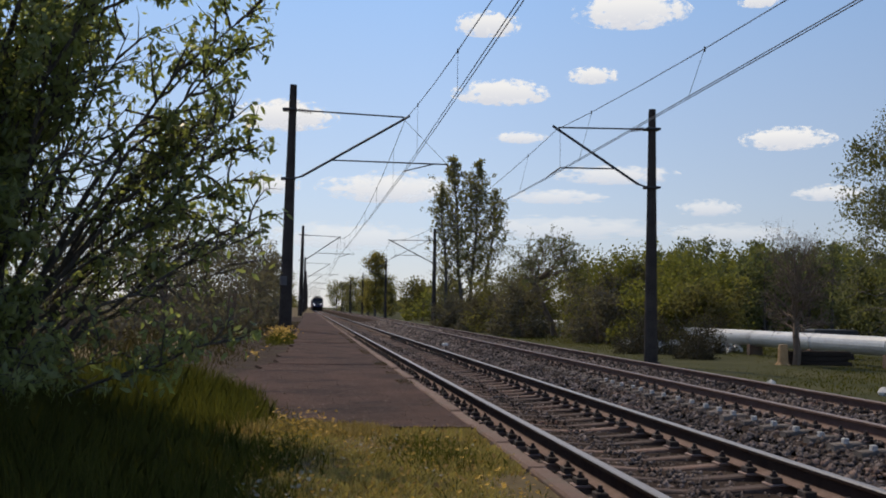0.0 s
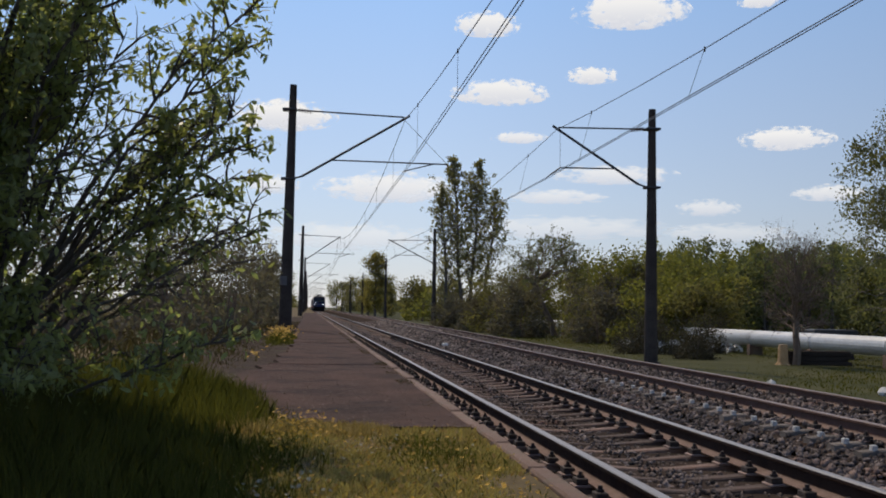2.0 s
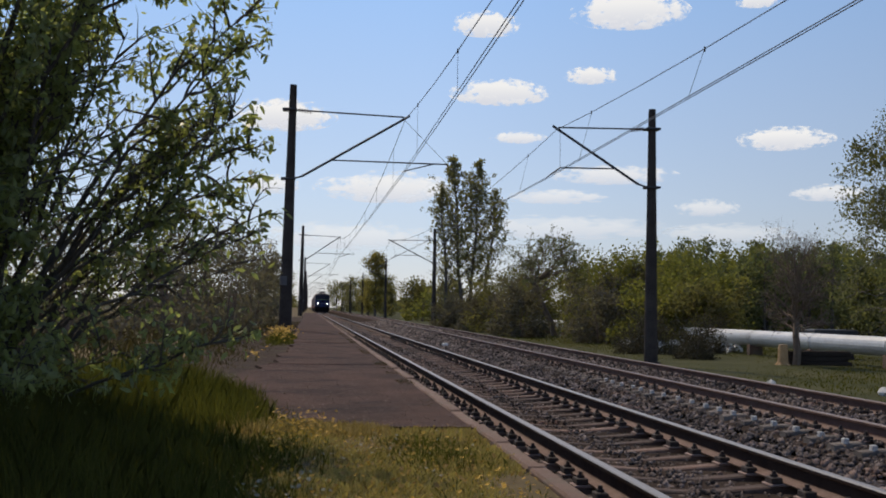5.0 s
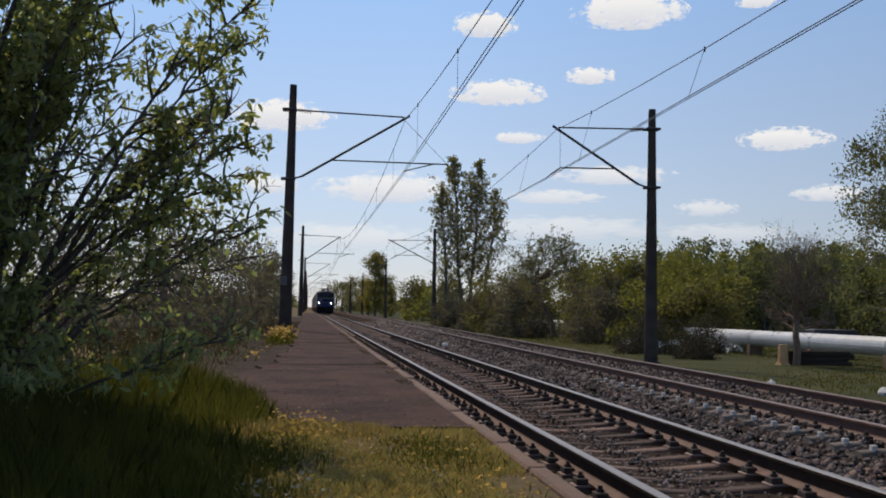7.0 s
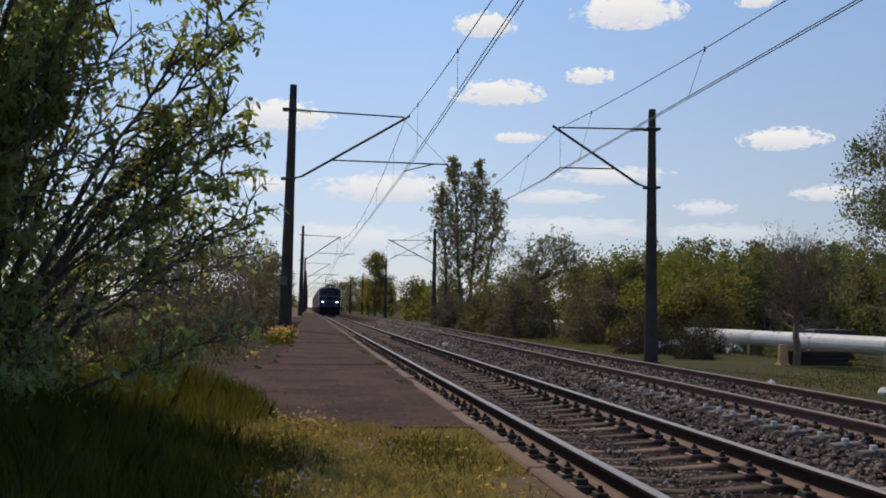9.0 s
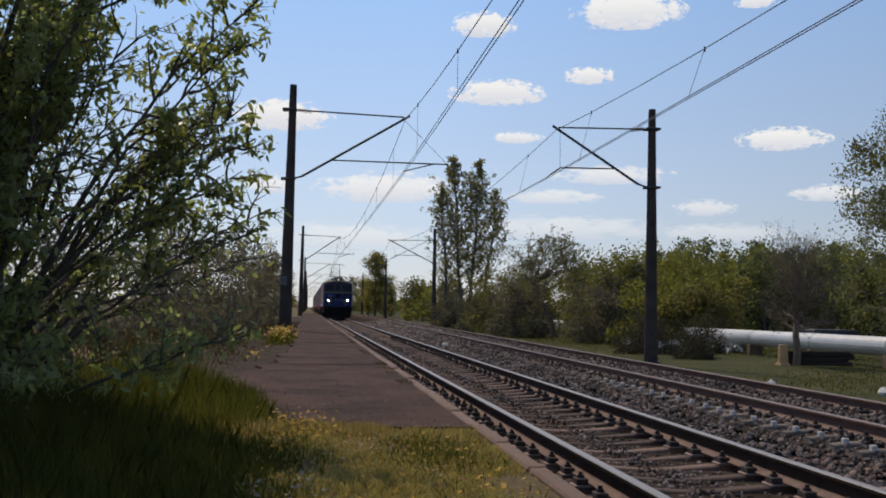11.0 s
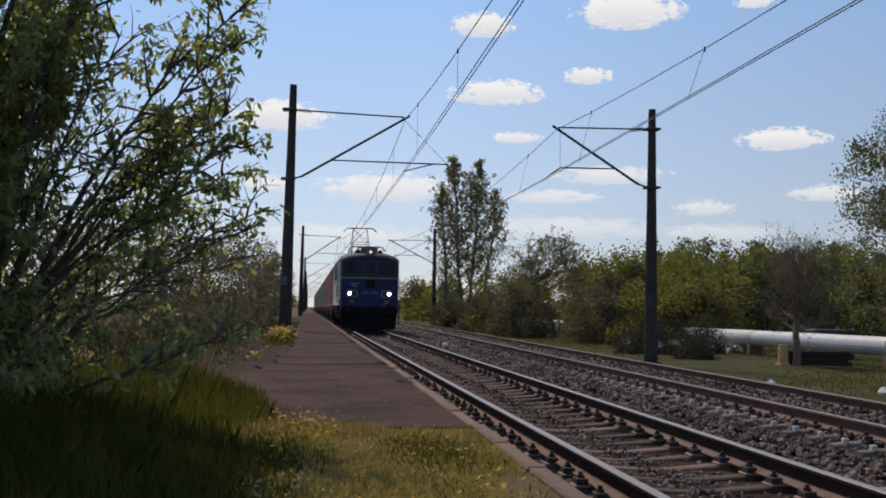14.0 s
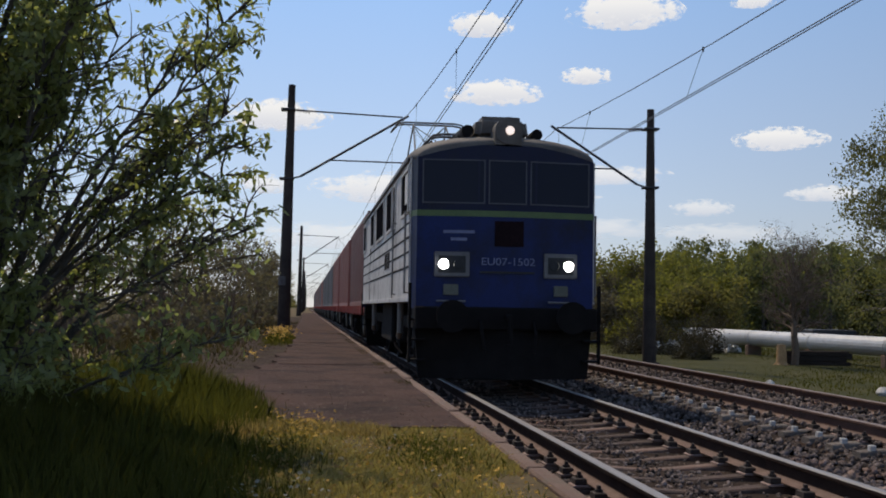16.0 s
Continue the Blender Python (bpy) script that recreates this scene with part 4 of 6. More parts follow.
def build_wagon():
    """Container flat wagon, 13.4 m long, from y = 0 backwards."""
    wagon = thing("flat_wagon", pose(TRACK1, 40, RAIL), "red container flat wagon on two dark bogies", "railway wagon", "wagons of the train")
    for s in (-1, 1):
        bm = bmesh.new()
        box(bm, s * 1.24 - 0.05, s * 1.24 + 0.05, 0.2, 13.2, 0.93, 1.16, bevel=0.01)
        part("side_sill", bm, M_WAGON, wagon, "red steel side sill")
        for y in np.arange(0.8, 13.0, 1.45):
            part("sill_bracket", boxed(s * 1.29, s * 1.33, y, y + 0.12, 0.90, 1.18), M_WAGON, wagon)
        for y in (0.0, 13.4):
            d = -1 if y == 0 else 1
            bm = bmesh.new()
            rod(bm, (s * 0.875, y - d * 0.15, 1.02), (s * 0.875, y + d * 0.22, 1.02), 0.1, sides=10)
            rod(bm, (s * 0.875, y + d * 0.22, 1.02), (s * 0.875, y + d * 0.26, 1.02), 0.22, sides=16)
            part("buffer", bm, M_DARK, wagon, "dark round buffer")
    part("deck", boxed(-1.2, 1.2, 0.1, 13.3, 1.05, 1.165, bevel=0.01), M_WAGON, wagon)
    part("centre_beam", boxed(-0.3, 0.3, 0.1, 13.3, 0.72, 1.05, bevel=0.02), M_WAGON, wagon)
    sets = []
    for yc in (2.1, 11.3):
        for s in (-1, 1):
            bm = boxed(s * 1.0 - 0.06, s * 1.0 + 0.06, yc - 1.15, yc + 1.15, 0.52, 0.74, bevel=0.03)
            for dy in (-0.9, 0.9):
                box(bm, s * 1.0 - 0.11, s * 1.0 + 0.11, yc + dy - 0.17, yc + dy + 0.17, 0.34, 0.62, bevel=0.02)
                rod(bm, (s * 1.0, yc + dy * 0.68, 0.35), (s * 1.0, yc + dy * 0.68, 0.6), 0.07, sides=8)
            part("bogie_frame", bm, M_DARK, wagon)
            bm = bmesh.new()
            tube(bm, [(s * 1.22, yc - 1.1, 0.92), (s * 1.2, yc - 0.3, 0.35), (s * 1.22, yc + 0.5, 0.92)], 0.03)
            part("brake_lever", bm, M_TAIL, wagon, "pale grey brake rod")
        part("bolster", boxed(-1.0, 1.0, yc - 0.25, yc + 0.25, 0.5, 0.74, bevel=0.02), M_DARK, wagon)
        for dy in (-0.9, 0.9):
            wheelset(wagon, yc + dy, 0.46)
    return wagon


def build_container(material, label):
    """A 12.2 m corrugated steel box, y = 0 to 12.2."""
    boxy = thing("shipping_container", pose(TRACK1, 40, RAIL), label, "shipping container", "containers on the train")
    H, W, L = 2.75, 1.22, 12.19
    for s in (-1, 1):
        bm = bmesh.new()
        pts, y, k = [], 0.12, 0
        while y < L - 0.12:
            o = (0.0, 0.0, -0.036, -0.036)[k % 4]
            pts.append((s * (W - 0.01 + o), y))
            y += (0.11, 0.07, 0.11, 0.07)[k % 4]
            k += 1
        lo = [bm.verts.new((x, q, 0.16)) for x, q in pts]
        hi = [bm.verts.new((x, q, H - 0.1)) for x, q in pts]
        for i in range(len(pts) - 1):
            bm.faces.new((lo[i], lo[i + 1], hi[i + 1], hi[i]))
        part("side_panel", bm, material, boxy)
        for z0, z1, name in ((0.0, 0.16, "bottom_rail"), (H - 0.1, H, "top_rail")):
            part(name, boxed(s * (W - 0.035) - 0.035, s * (W - 0.035) + 0.035, 0.0, L, z0, z1, bevel=0.008), material, boxy)
        for q in (0.0, L - 0.14):
            part("corner_post", boxed(s * (W - 0.06) - 0.062, s * (W - 0.06) + 0.062, q, q + 0.14, 0, H + 0.004, bevel=0.01), material, boxy)
    part("container_roof", boxed(-W + 0.05, W - 0.05, 0.02, L - 0.02, H - 0.06, H - 0.015), material, boxy)
    part("container_floor", boxed(-W + 0.05, W - 0.05, 0.02, L - 0.02, 0.02, 0.15), M_DARK, boxy)
    for q in (0.0, L - 0.05):
        part("end_wall", boxed(-W + 0.1, W - 0.1, q + 0.01, q + 0.04, 0.1, H - 0.08), material, boxy)
        for x in (-0.7, -0.35, 0.35, 0.7):
            bm = bmesh.new()
            d = -0.01 if q == 0 else 0.055
            rod(bm, (x, q + d, 0.12), (x, q + d, H - 0.1), 0.018, sides=6)
            part("locking_bar", bm, M_LAMP_RIM, boxy)
    return boxy


LOCO, LOCO_SETS = build_locomotive()
WAGONS, BOXES = [build_wagon()], []
PITCH, FIRST = 13.95, 14.0 + 0.85
kinds = {"brown": build_container(M_BOX_BROWN, "rust-brown corrugated steel shipping container on a flat wagon"),
         "red": build_container(M_BOX_RED, "brick-red corrugated steel shipping container on a flat wagon"),
         "grey": build_container(M_BOX_GREY, "grey corrugated steel shipping container on a flat wagon")}
ORDER = ["brown", "red", "red", "grey", "grey", "grey", "red", "grey", "brown", "grey", "red", "grey", "grey", "brown", "grey"]
used = set()
for k, name in enumerate(ORDER):
    if k:
        WAGONS.append(copy_thing(WAGONS[0], pose(TRACK1, 40 + 14 * k, RAIL)))
    if name in used:
        BOXES.append(copy_thing(kinds[name], pose(TRACK1, 40 + 14 * k, RAIL)))
    else:
        used.add(name)
        BOXES.append(kinds[name])
SPEED, ARRIVE = 18.2, 15.95


def running(y, z=0.0):
    return [(t, pose(TRACK1, y + ARRIVE + SPEED * (16.0 - t), RAIL + z)) for t in (0.0, 4.0, 8.0, 12.0, 16.0)]


def rolling(y, r):
    """A wheel that turns as the train comes on, keyed thirty times a second."""
    return [(k / 30, Matrix.Translation((0, y, r)) @ Matrix.Rotation(SPEED * (k / 30) / r, 4, "X")) for k in range(481)]


# ---- trees, shrubs and grass ----
def tubes_mesh(name, segs, sides=5):
    """One mesh of tapered tubes; segs are rows of start, end and two radii."""
    a = np.array([s[0] for s in segs], dtype=float)
    b = np.array([s[1] for s in segs], dtype=float)
    ra, rb = np.array([s[2] for s in segs]), np.array([s[3] for s in segs])
    d = b - a
    d /= np.maximum(np.linalg.norm(d, axis=1, keepdims=True), 1e-6)
    up = np.where(np.abs(d[:, 2:3]) > 0.9, [[1.0, 0, 0]], [[0, 0, 1.0]])
    u = np.cross(d, up)
    u /= np.linalg.norm(u, axis=1, keepdims=True)
    w = np.cross(d, u)
    n = len(segs)
    ang = np.arange(sides) * 2 * math.pi / sides
    circle = np.cos(ang)[None, :, None] * u[:, None] + np.sin(ang)[None, :, None] * w[:, None]
    v = np.concatenate([a[:, None] + circle * ra[:, None, None], b[:, None] + circle * rb[:, None, None]], 1).reshape(-1, 3)
    i = np.arange(sides)
    quad = np.stack([i, (i + 1) % sides, sides + (i + 1) % sides, sides + i], -1)
    f = (quad[None] + (np.arange(n) * 2 * sides)[:, None, None]).reshape(-1, 4)
    me = bpy.data.meshes.new(name)
    me.vertices.add(len(v))
    me.vertices.foreach_set("co", v.astype(np.float32).ravel())
    me.loops.add(len(f) * 4)
    me.loops.foreach_set("vertex_index", f.astype(np.int32).ravel())
    me.polygons.add(len(f))
    me.polygons.foreach_set("loop_start", np.arange(0, len(f) * 4, 4, dtype=np.int32))
    me.update(calc_edges=True)
    me.polygons.foreach_set("use_smooth", [True] * len(f))
    return me


def leaves_mesh(name, pts, size, rng, width=0.5, droop=0.3, plain=True):
    """Leaves as small folded blades of six corners, scattered at the points."""
    n = len(pts)
    d = rng.normal(size=(n, 3))
    d[:, 2] -= droop * 1.6
    d /= np.linalg.norm(d, axis=1, keepdims=True)
    side = np.cross(d, rng.normal(size=(n, 3)))
    side /= np.maximum(np.linalg.norm(side, axis=1, keepdims=True), 1e-6)
    s = (size * rng.uniform(0.6, 1.35, n))[:, None]
    w = s * width * 0.5
    p = np.asarray(pts)
    nrm = np.cross(d, side) * s * 0.10
    if plain:
        quad = np.stack([p, p + d * s * 0.5 + side * w * 1.15, p + d * s - nrm * 2, p + d * s * 0.5 - side * w * 1.15], 1)
        return arrays(name, quad.reshape(-1, 3), 4)
    quad = np.stack([p, p + d * s * 0.33 + side * w, p + d * s * 0.70 + side * w * 0.8 - nrm, p + d * s - nrm * 2.2,
                     p + d * s * 0.70 - side * w * 0.8 - nrm, p + d * s * 0.33 - side * w], 1)
    return arrays(name, quad.reshape(-1, 3), 6)


def grow(rng, start, way, length, radius, depth, segs, tips, spread=0.6, lift=0.1, kids=4, wobble=0.18, steps=5, shrink=0.55, from_u=0.25):
    """A limb that bends, thins and forks; its thinnest twigs end up in tips."""
    p, d = np.array(start, float), np.array(way, float)
    d /= np.linalg.norm(d)
    seg, line = length / steps, []
    for i in range(steps):
        d = d + rng.normal(size=3) * wobble + np.array([0, 0, lift])
        d /= np.linalg.norm(d)
        q = p + d * seg
        r0, r1 = radius * (1 - 0.75 * i / steps), radius * (1 - 0.75 * (i + 1) / steps)
        segs.append((p, q, r0, r1))
        line.append((p, q, d))
        p = q
    if depth == 0:
        for a, b, _ in line:
            tips.append((a, b))
        return
    for k in range(kids):
        u = from_u + (1 - from_u) * (k + rng.random()) / kids
        i = min(steps - 1, int(u * steps))
        a, b, dd = line[i]
        s = a + (b - a) * (u * steps - i)
        o = rng.normal(size=3)
        o -= dd * np.dot(o, dd)
        o /= np.linalg.norm(o)
        nd = dd * (1 - spread * 0.5) + o * spread
        grow(rng, s, nd, length * shrink * rng.uniform(0.7, 1.25) * (1.15 - 0.45 * u), radius * 0.5 * (1.1 - 0.5 * u), depth - 1, segs, tips, spread, lift, kids, wobble, max(3, steps - 1), shrink, from_u)


def along(rng, tips, count, scatter):
    """Points near the twigs."""
    a = np.array([t[0] for t in tips])
    b = np.array([t[1] for t in tips])
    i = rng.integers(0, len(tips), count)
    return a[i] + (b[i] - a[i]) * rng.random((count, 1)) + rng.normal(size=(count, 3)) * scatter


def tree_parts(tree, rng, segs, tips, leaves, size, bark, leaf, scatter, width=0.6, droop=0.3, sides=5):
    linked("trunk", tubes_mesh("trunk", segs, sides), bark, tree)
    if leaves:
        linked("crown", leaves_mesh("crown", along(rng, tips, leaves, scatter), size, rng, width, droop), leaf, tree)


def broadleaf(name, x, y, z, height, radius, leaves, size, bark, leaf, label, seed, category="tree", stems=1, trunk=0.25, lean=(0, 0), group="", scatter=0.12, depth=2, kids=6, droop=0.3, lift=0.06, clear=0.2, limbs=14):
    """Tree or shrub: one or more stems with limbs all round, shaped like an egg standing on its end."""
    rng = np.random.default_rng(seed)
    tree = thing(name, pose(x, y, z), label, category, group)
    segs, tips = [], []
    for s in range(stems):
        a = rng.uniform(0, 6.28)
        off = np.array([math.cos(a), math.sin(a), 0]) * (0.0 if stems == 1 else radius * 0.22)
        top = np.array([lean[0], lean[1], height * rng.uniform(0.82, 0.95)]) + off * 2.2
        p, n = off.copy(), 8
        line = [p - np.array([0, 0, 0.25])]
        for i in range(n):
            q = off + (top - off) * (i + 1) / n + rng.normal(size=3) * 0.025 * height / math.sqrt(n)
            line.append(q)
        for i in range(n):
            segs.append((line[i], line[i + 1], trunk * (1 - 0.85 * i / n), trunk * (1 - 0.85 * (i + 1) / n)))
        m = max(4, limbs // stems)
        for k in range(m):
            u = clear + (0.97 - clear) * (k + rng.random()) / m
            i = min(n - 1, int(u * n))
            st = line[i] + (line[i + 1] - line[i]) * (u * n - i)
            az = k * 2.4 + rng.uniform(-0.5, 0.5)
            egg = math.sqrt(max(0.08, 1 - ((u - 0.52) / 0.62) ** 2))
            rise = (0.25 if stems == 1 else -0.05) + 1.0 * u
            grow(rng, st, (math.cos(az), math.sin(az), rise), radius * egg * rng.uniform(0.65, 1.1), trunk * 0.4 * (1.1 - u), depth - 1, segs, tips, 0.7, lift, kids, 0.16, 4)
    if stems > 1:
        # suckers and low twigs that close the foot of a shrub
        for k in range(26):
            az, d = rng.uniform(0, 6.28), radius * 0.85 * math.sqrt(rng.random())
            grow(rng, (d * math.cos(az), d * math.sin(az), -0.05), (0.4 * math.cos(az), 0.4 * math.sin(az), 1.0), height * rng.uniform(0.2, 0.42), 0.012, 1, segs, tips, 0.6, 0.05, 3, 0.15, 3)
    tree_parts(tree, rng, segs, tips, leaves, size, bark, leaf, scatter, 0.7, droop, 5)
    if stems > 1:
        tree.children[0].name = "stem"
        tagged(tree.children[0], kind="stuff")
    return tree


def poplar(x, y, z, height, radius, seed, leaves, lean=0.0, clear=0.24):
    """Tall poplar: bare foot, steep limbs all up the stem, in sparse spring leaf."""
    rng = np.random.default_rng(seed)
    tree = thing("poplar_tree", pose(x, y, z), "tall narrow poplar in sparse spring leaf, sky showing through", "tree", "poplars by the line")
    segs, tips = [], []
    n = 12
    line = [np.array([lean * (i / n) + 0.10 * math.sin(i * 0.9 + seed), 0.1 * math.cos(i * 1.3), height * i / n - (0.3 if i == 0 else 0)]) for i in range(n + 1)]
    for i in range(n):
        segs.append((line[i], line[i + 1], 0.22 * (1 - 0.9 * i / n), 0.22 * (1 - 0.9 * (i + 1) / n)))
    for k in range(72):
        u = clear + (0.98 - clear) * (k + rng.random()) / 72
        i = min(n - 1, int(u * n))
        st = line[i] + (line[i + 1] - line[i]) * (u * n - i)
        az = k * 2.399 + rng.uniform(-0.4, 0.4)
        wide = min(1.0, 0.55 + (u - clear) * 2.0) * (1.0 if u < 0.5 else max(0.16, 1 - ((u - 0.5) / 0.5) ** 1.3))
        grow(rng, st, (math.cos(az), math.sin(az), 0.95), radius * 1.45 * wide * rng.uniform(0.7, 1.2), 0.042, 1, segs, tips, 0.6, 0.05, 4, 0.15, 5)
    # the leaves hang in small tufts
    tufts = along(rng, tips, leaves // 5, 0.10)
    pts = np.repeat(tufts, 5, 0) + rng.normal(size=(len(tufts) * 5, 3)) * 0.10
    linked("trunk", tubes_mesh("trunk", segs, 5), M_BARK, tree)
    linked("crown", leaves_mesh("crown", pts, 0.20, rng, 0.75, 0.2), M_LEAF_POPLAR, tree)
    return tree


def dome_tree(x, y, z):
    """Round willow: a leaning trunk, limbs that fan out of its fork and arch over into a dome of thin hanging twigs."""
    rng = np.random.default_rng(61)
    tree = thing("round_willow", pose(x, y, z), "round sparse willow with a leaning dark trunk and arching limbs", "tree")
    segs, tips = [], []
    fork = np.array([-1.55, 0.0, 3.7])
    line = [np.array([0, 0, -0.3]), np.array([-0.35, 0, 0.9]), np.array([-0.85, 0.05, 1.9]), np.array([-1.25, 0, 2.9]), fork]
    for i in range(4):
        segs.append((line[i], line[i + 1], 0.27 - 0.035 * i, 0.235 - 0.035 * i))
    mid = np.array([-0.55, 0.0, 3.7])

    def limb(start, goal, rise, r0, r1):
        bend = (start + goal) / 2 + np.array([0, 0, rise]) + rng.normal(size=3) * 0.15
        pts = [start * (1 - u) ** 2 + 2 * bend * u * (1 - u) + goal * u ** 2 for u in np.linspace(0, 1, 6)]
        for i in range(5):
            segs.append((pts[i], pts[i + 1], r0 + (r1 - r0) * i / 5, r0 + (r1 - r0) * (i + 1) / 5))
        return pts

    for k in range(14):
        az, el = k * 2.399 + 0.4, (0.10, 0.50, 1.0)[k % 3]
        way = np.array([math.cos(az) * math.cos(el), math.sin(az) * math.cos(el), math.sin(el)])
        node = mid + way * np.array([1.5, 1.4, 1.7]) * rng.uniform(0.8, 1.1)
        limb(fork if k % 3 else line[3], node, 0.25, 0.085, 0.05)
        for j in range(6):
            out = way + rng.normal(size=3) * 0.40
            out[2] = max(out[2], -0.05)
            out /= np.linalg.norm(out)
            pts = limb(node, mid + out * np.array([2.95, 2.9, 3.6]) * rng.uniform(0.9, 1.08), 0.45, 0.034, 0.010)
            for i in range(1, 5):
                for q in range(2):
                    grow(rng, pts[i] + (pts[i + 1] - pts[i]) * rng.random(), out * 0.5 + rng.normal(size=3) * 0.6, rng.uniform(0.35, 0.8), 0.008, 1, segs, tips, 0.6, -0.16, 3, 0.16, 3)
    tree_parts(tree, rng, segs, tips, 6500, 0.11, M_TWIG_BARE, M_LEAF_BIRCH, 0.07, 0.7, 0.5)
    return tree


# where the boughs of the two bushes end, from the foot, and how leafy they are
# (0 marks a long sprig with short side shoots, -1 a nearly bare shoot)
# BUSH's boughs above 4 m are out of view, added to shade the grass
BUSH = ((1.86, -0.1, 2.78, 0), (1.78, -0.2, 2.45, 0), (1.62, 0.2, 2.15, 0), (1.45, 0.1, 1.95, -1), (1.85, -0.1, 2.05, -1), (1.86, 0.0, 1.86, 0), (1.80, 0.2, 1.70, 0), (1.66, -0.2, 1.62, 0), (1.94, 0.1, 1.42, -1), (1.90, -0.2, 1.24, -1), (1.70, 0.3, 1.40, -1), (1.55, 0.2, 2.05, -1),
        (1.80, 0.3, 1.10, -1), (1.45, 0.1, 1.15, 1), (1.30, 0.3, 1.45, 1), (1.15, -0.4, 0.55, 2), (1.78, -0.9, 0.62, 0), (1.05, 0.5, 2.2, 1), (1.05, -0.5, 3.0, 2),
        (0.75, 0.3, 3.4, 2), (0.3, -0.6, 3.5, 3), (-0.2, 0.4, 3.9, 3), (-0.6, -0.5, 3.2, 3), (0.85, -0.6, 1.8, 1), (0.5, -0.7, 1.35, 3), (0.1, -0.8, 2.2, 3), (1.0, 0.2, 2.6, 2),
        (-0.5, -0.7, 1.5, 3), (-1.1, -0.2, 2.4, 3), (0.95, 0.5, 1.2, 1), (0.4, 0.6, 2.6, 2), (-0.3, -0.8, 0.9, 3), (0.55, -0.6, 0.75, 3), (0.75, 0.0, 2.7, 2), (-1.0, -0.6, 3.4, 3), (1.0, 0.1, 1.65, 1),
        (0.5, 0.0, 4.5, 3), (0.9, -0.3, 4.2, 3), (0.2, -0.6, 4.8, 3), (-0.4, 0.1, 4.8, 3), (0.8, -0.9, 4.4, 3), (-0.7, -0.7, 4.5, 3), (0.1, -1.0, 0.55, 3), (0.7, -1.1, 0.45, 2),
        (0.2, 0.3, 2.5, 3), (-0.1, -0.5, 2.8, 3), (0.5, -0.3, 2.2, 3), (0.0, 0.6, 2.0, 3), (0.45, 0.2, 2.85, 3), (0.3, -0.4, 1.6, 3), (0.55, 0.4, 2.9, 3), (-0.2, 0.1, 1.8, 3))
# second bush, mostly unseen at the left, added to keep light off the grass
SIDE_BUSH = ((0.9, 0.3, 3.3, 3), (1.3, 0.7, 2.6, 3), (0.6, -0.6, 3.6, 3), (-0.2, 0.4, 3.9, 3), (1.25, 0.2, 1.9, 2), (-0.6, -0.6, 3.0, 3), (0.3, -1.0, 2.4, 3), (1.2, 0.9, 1.3, 3), (0.9, -0.5, 1.4, 2), (0.1, 0.9, 3.0, 3),
             (0.5, -1.4, 2.7, 3), (0.95, -1.5, 1.9, 3), (-0.2, -1.7, 3.1, 3), (0.9, -1.0, 3.6, 3), (0.8, -1.9, 1.2, 3), (0.3, -2.0, 2.2, 3),
             (0.7, 0.6, 0.8, 3), (1.2, -0.2, 0.9, 3), (0.4, -1.2, 1.0, 3), (1.0, -1.2, 0.7, 3), (0.2, 0.2, 1.6, 3), (1.4, 0.5, 0.6, 2))


def near_bush(x, y, goals, seed):
    """The bird cherry beside the platform: separate limbs from one stool, each with its own leaves."""
    bush = thing("bird_cherry_bush", pose(x, y, 0.0), "large leafy bird cherry bush with dark branches over tall grass", "bush")
    rng = np.random.default_rng(seed)
    limbs = []
    for gx, gy, gz, dense in goals:
        segs, tips = [], []
        foot = np.array([rng.uniform(-0.15, 0.22), rng.uniform(-0.15, 0.15), -0.1])
        goal = np.array([gx, gy, gz])
        n = 9
        line = []
        bow = np.array([-0.22 * gx, 0, 0.14 * gz]) if gz > 1 else np.array([0, 0, 0.05])
        for i in range(n + 1):
            u = i / n
            line.append(foot + (goal - foot) * u + bow * 4 * u * (1 - u) * 0.45 + rng.normal(size=3) * 0.025)
        span = np.linalg.norm(goal - foot)
        r = 0.007 + 0.0062 * span
        for i in range(n):
            segs.append((line[i], line[i + 1], r * (1 - 0.85 * i / n), r * (1 - 0.85 * (i + 1) / n)))
            if i > 5:
                tips.append((line[i], line[i + 1]))
        kids = (10, 13, 11, 13, 15)[dense + 1]
        shoot = 0.58 if dense < 1 else 1.0
        for k in range(kids):
            low = (0.60 if dense < 1 else 0.28) if gz < 2.9 or (gx < 0.6 and gz < 3.8) or goals is SIDE_BUSH else 0.52 if gz < 3.7 else 0.66
            u = low + (0.98 - low) * (k + rng.random()) / kids
            i = min(n - 1, int(u * n))
            st = line[i] + (line[i + 1] - line[i]) * (u * n - i)
            d = line[i + 1] - line[i]
            d /= np.linalg.norm(d)
            o = rng.normal(size=3)
            nd = d * 0.75 + o / np.linalg.norm(o) * 0.65
            grow(rng, st, nd, shoot * (0.24 + 0.15 * span) * rng.uniform(0.6, 1.2) * (1.25 - 0.6 * u), r * 0.42, 1, segs, tips, 0.65, 0.05, 5, 0.16, 4, 0.62)
        limb = linked("bough", tubes_mesh("bough", segs, 5), M_BARK, bush)
        fill = 1.8 if 2.9 < gz < 4.2 else 0.36 if 1.0 < gz < 2.75 and 0.6 < gx < 1.4 and goals is BUSH else 1.7 if gx < 0.6 or goals is SIDE_BUSH else 1.0
        count = int((60, 215, 260, 400, 540)[dense + 1] * span * 0.75 * fill)
        linked("leaves", leaves_mesh("leaves", along(rng, tips, count, 0.018), 0.060, rng, 0.40, 0.35, False), M_LEAF_NEAR, limb)
        limbs.append((limb, gz))
    return limbs


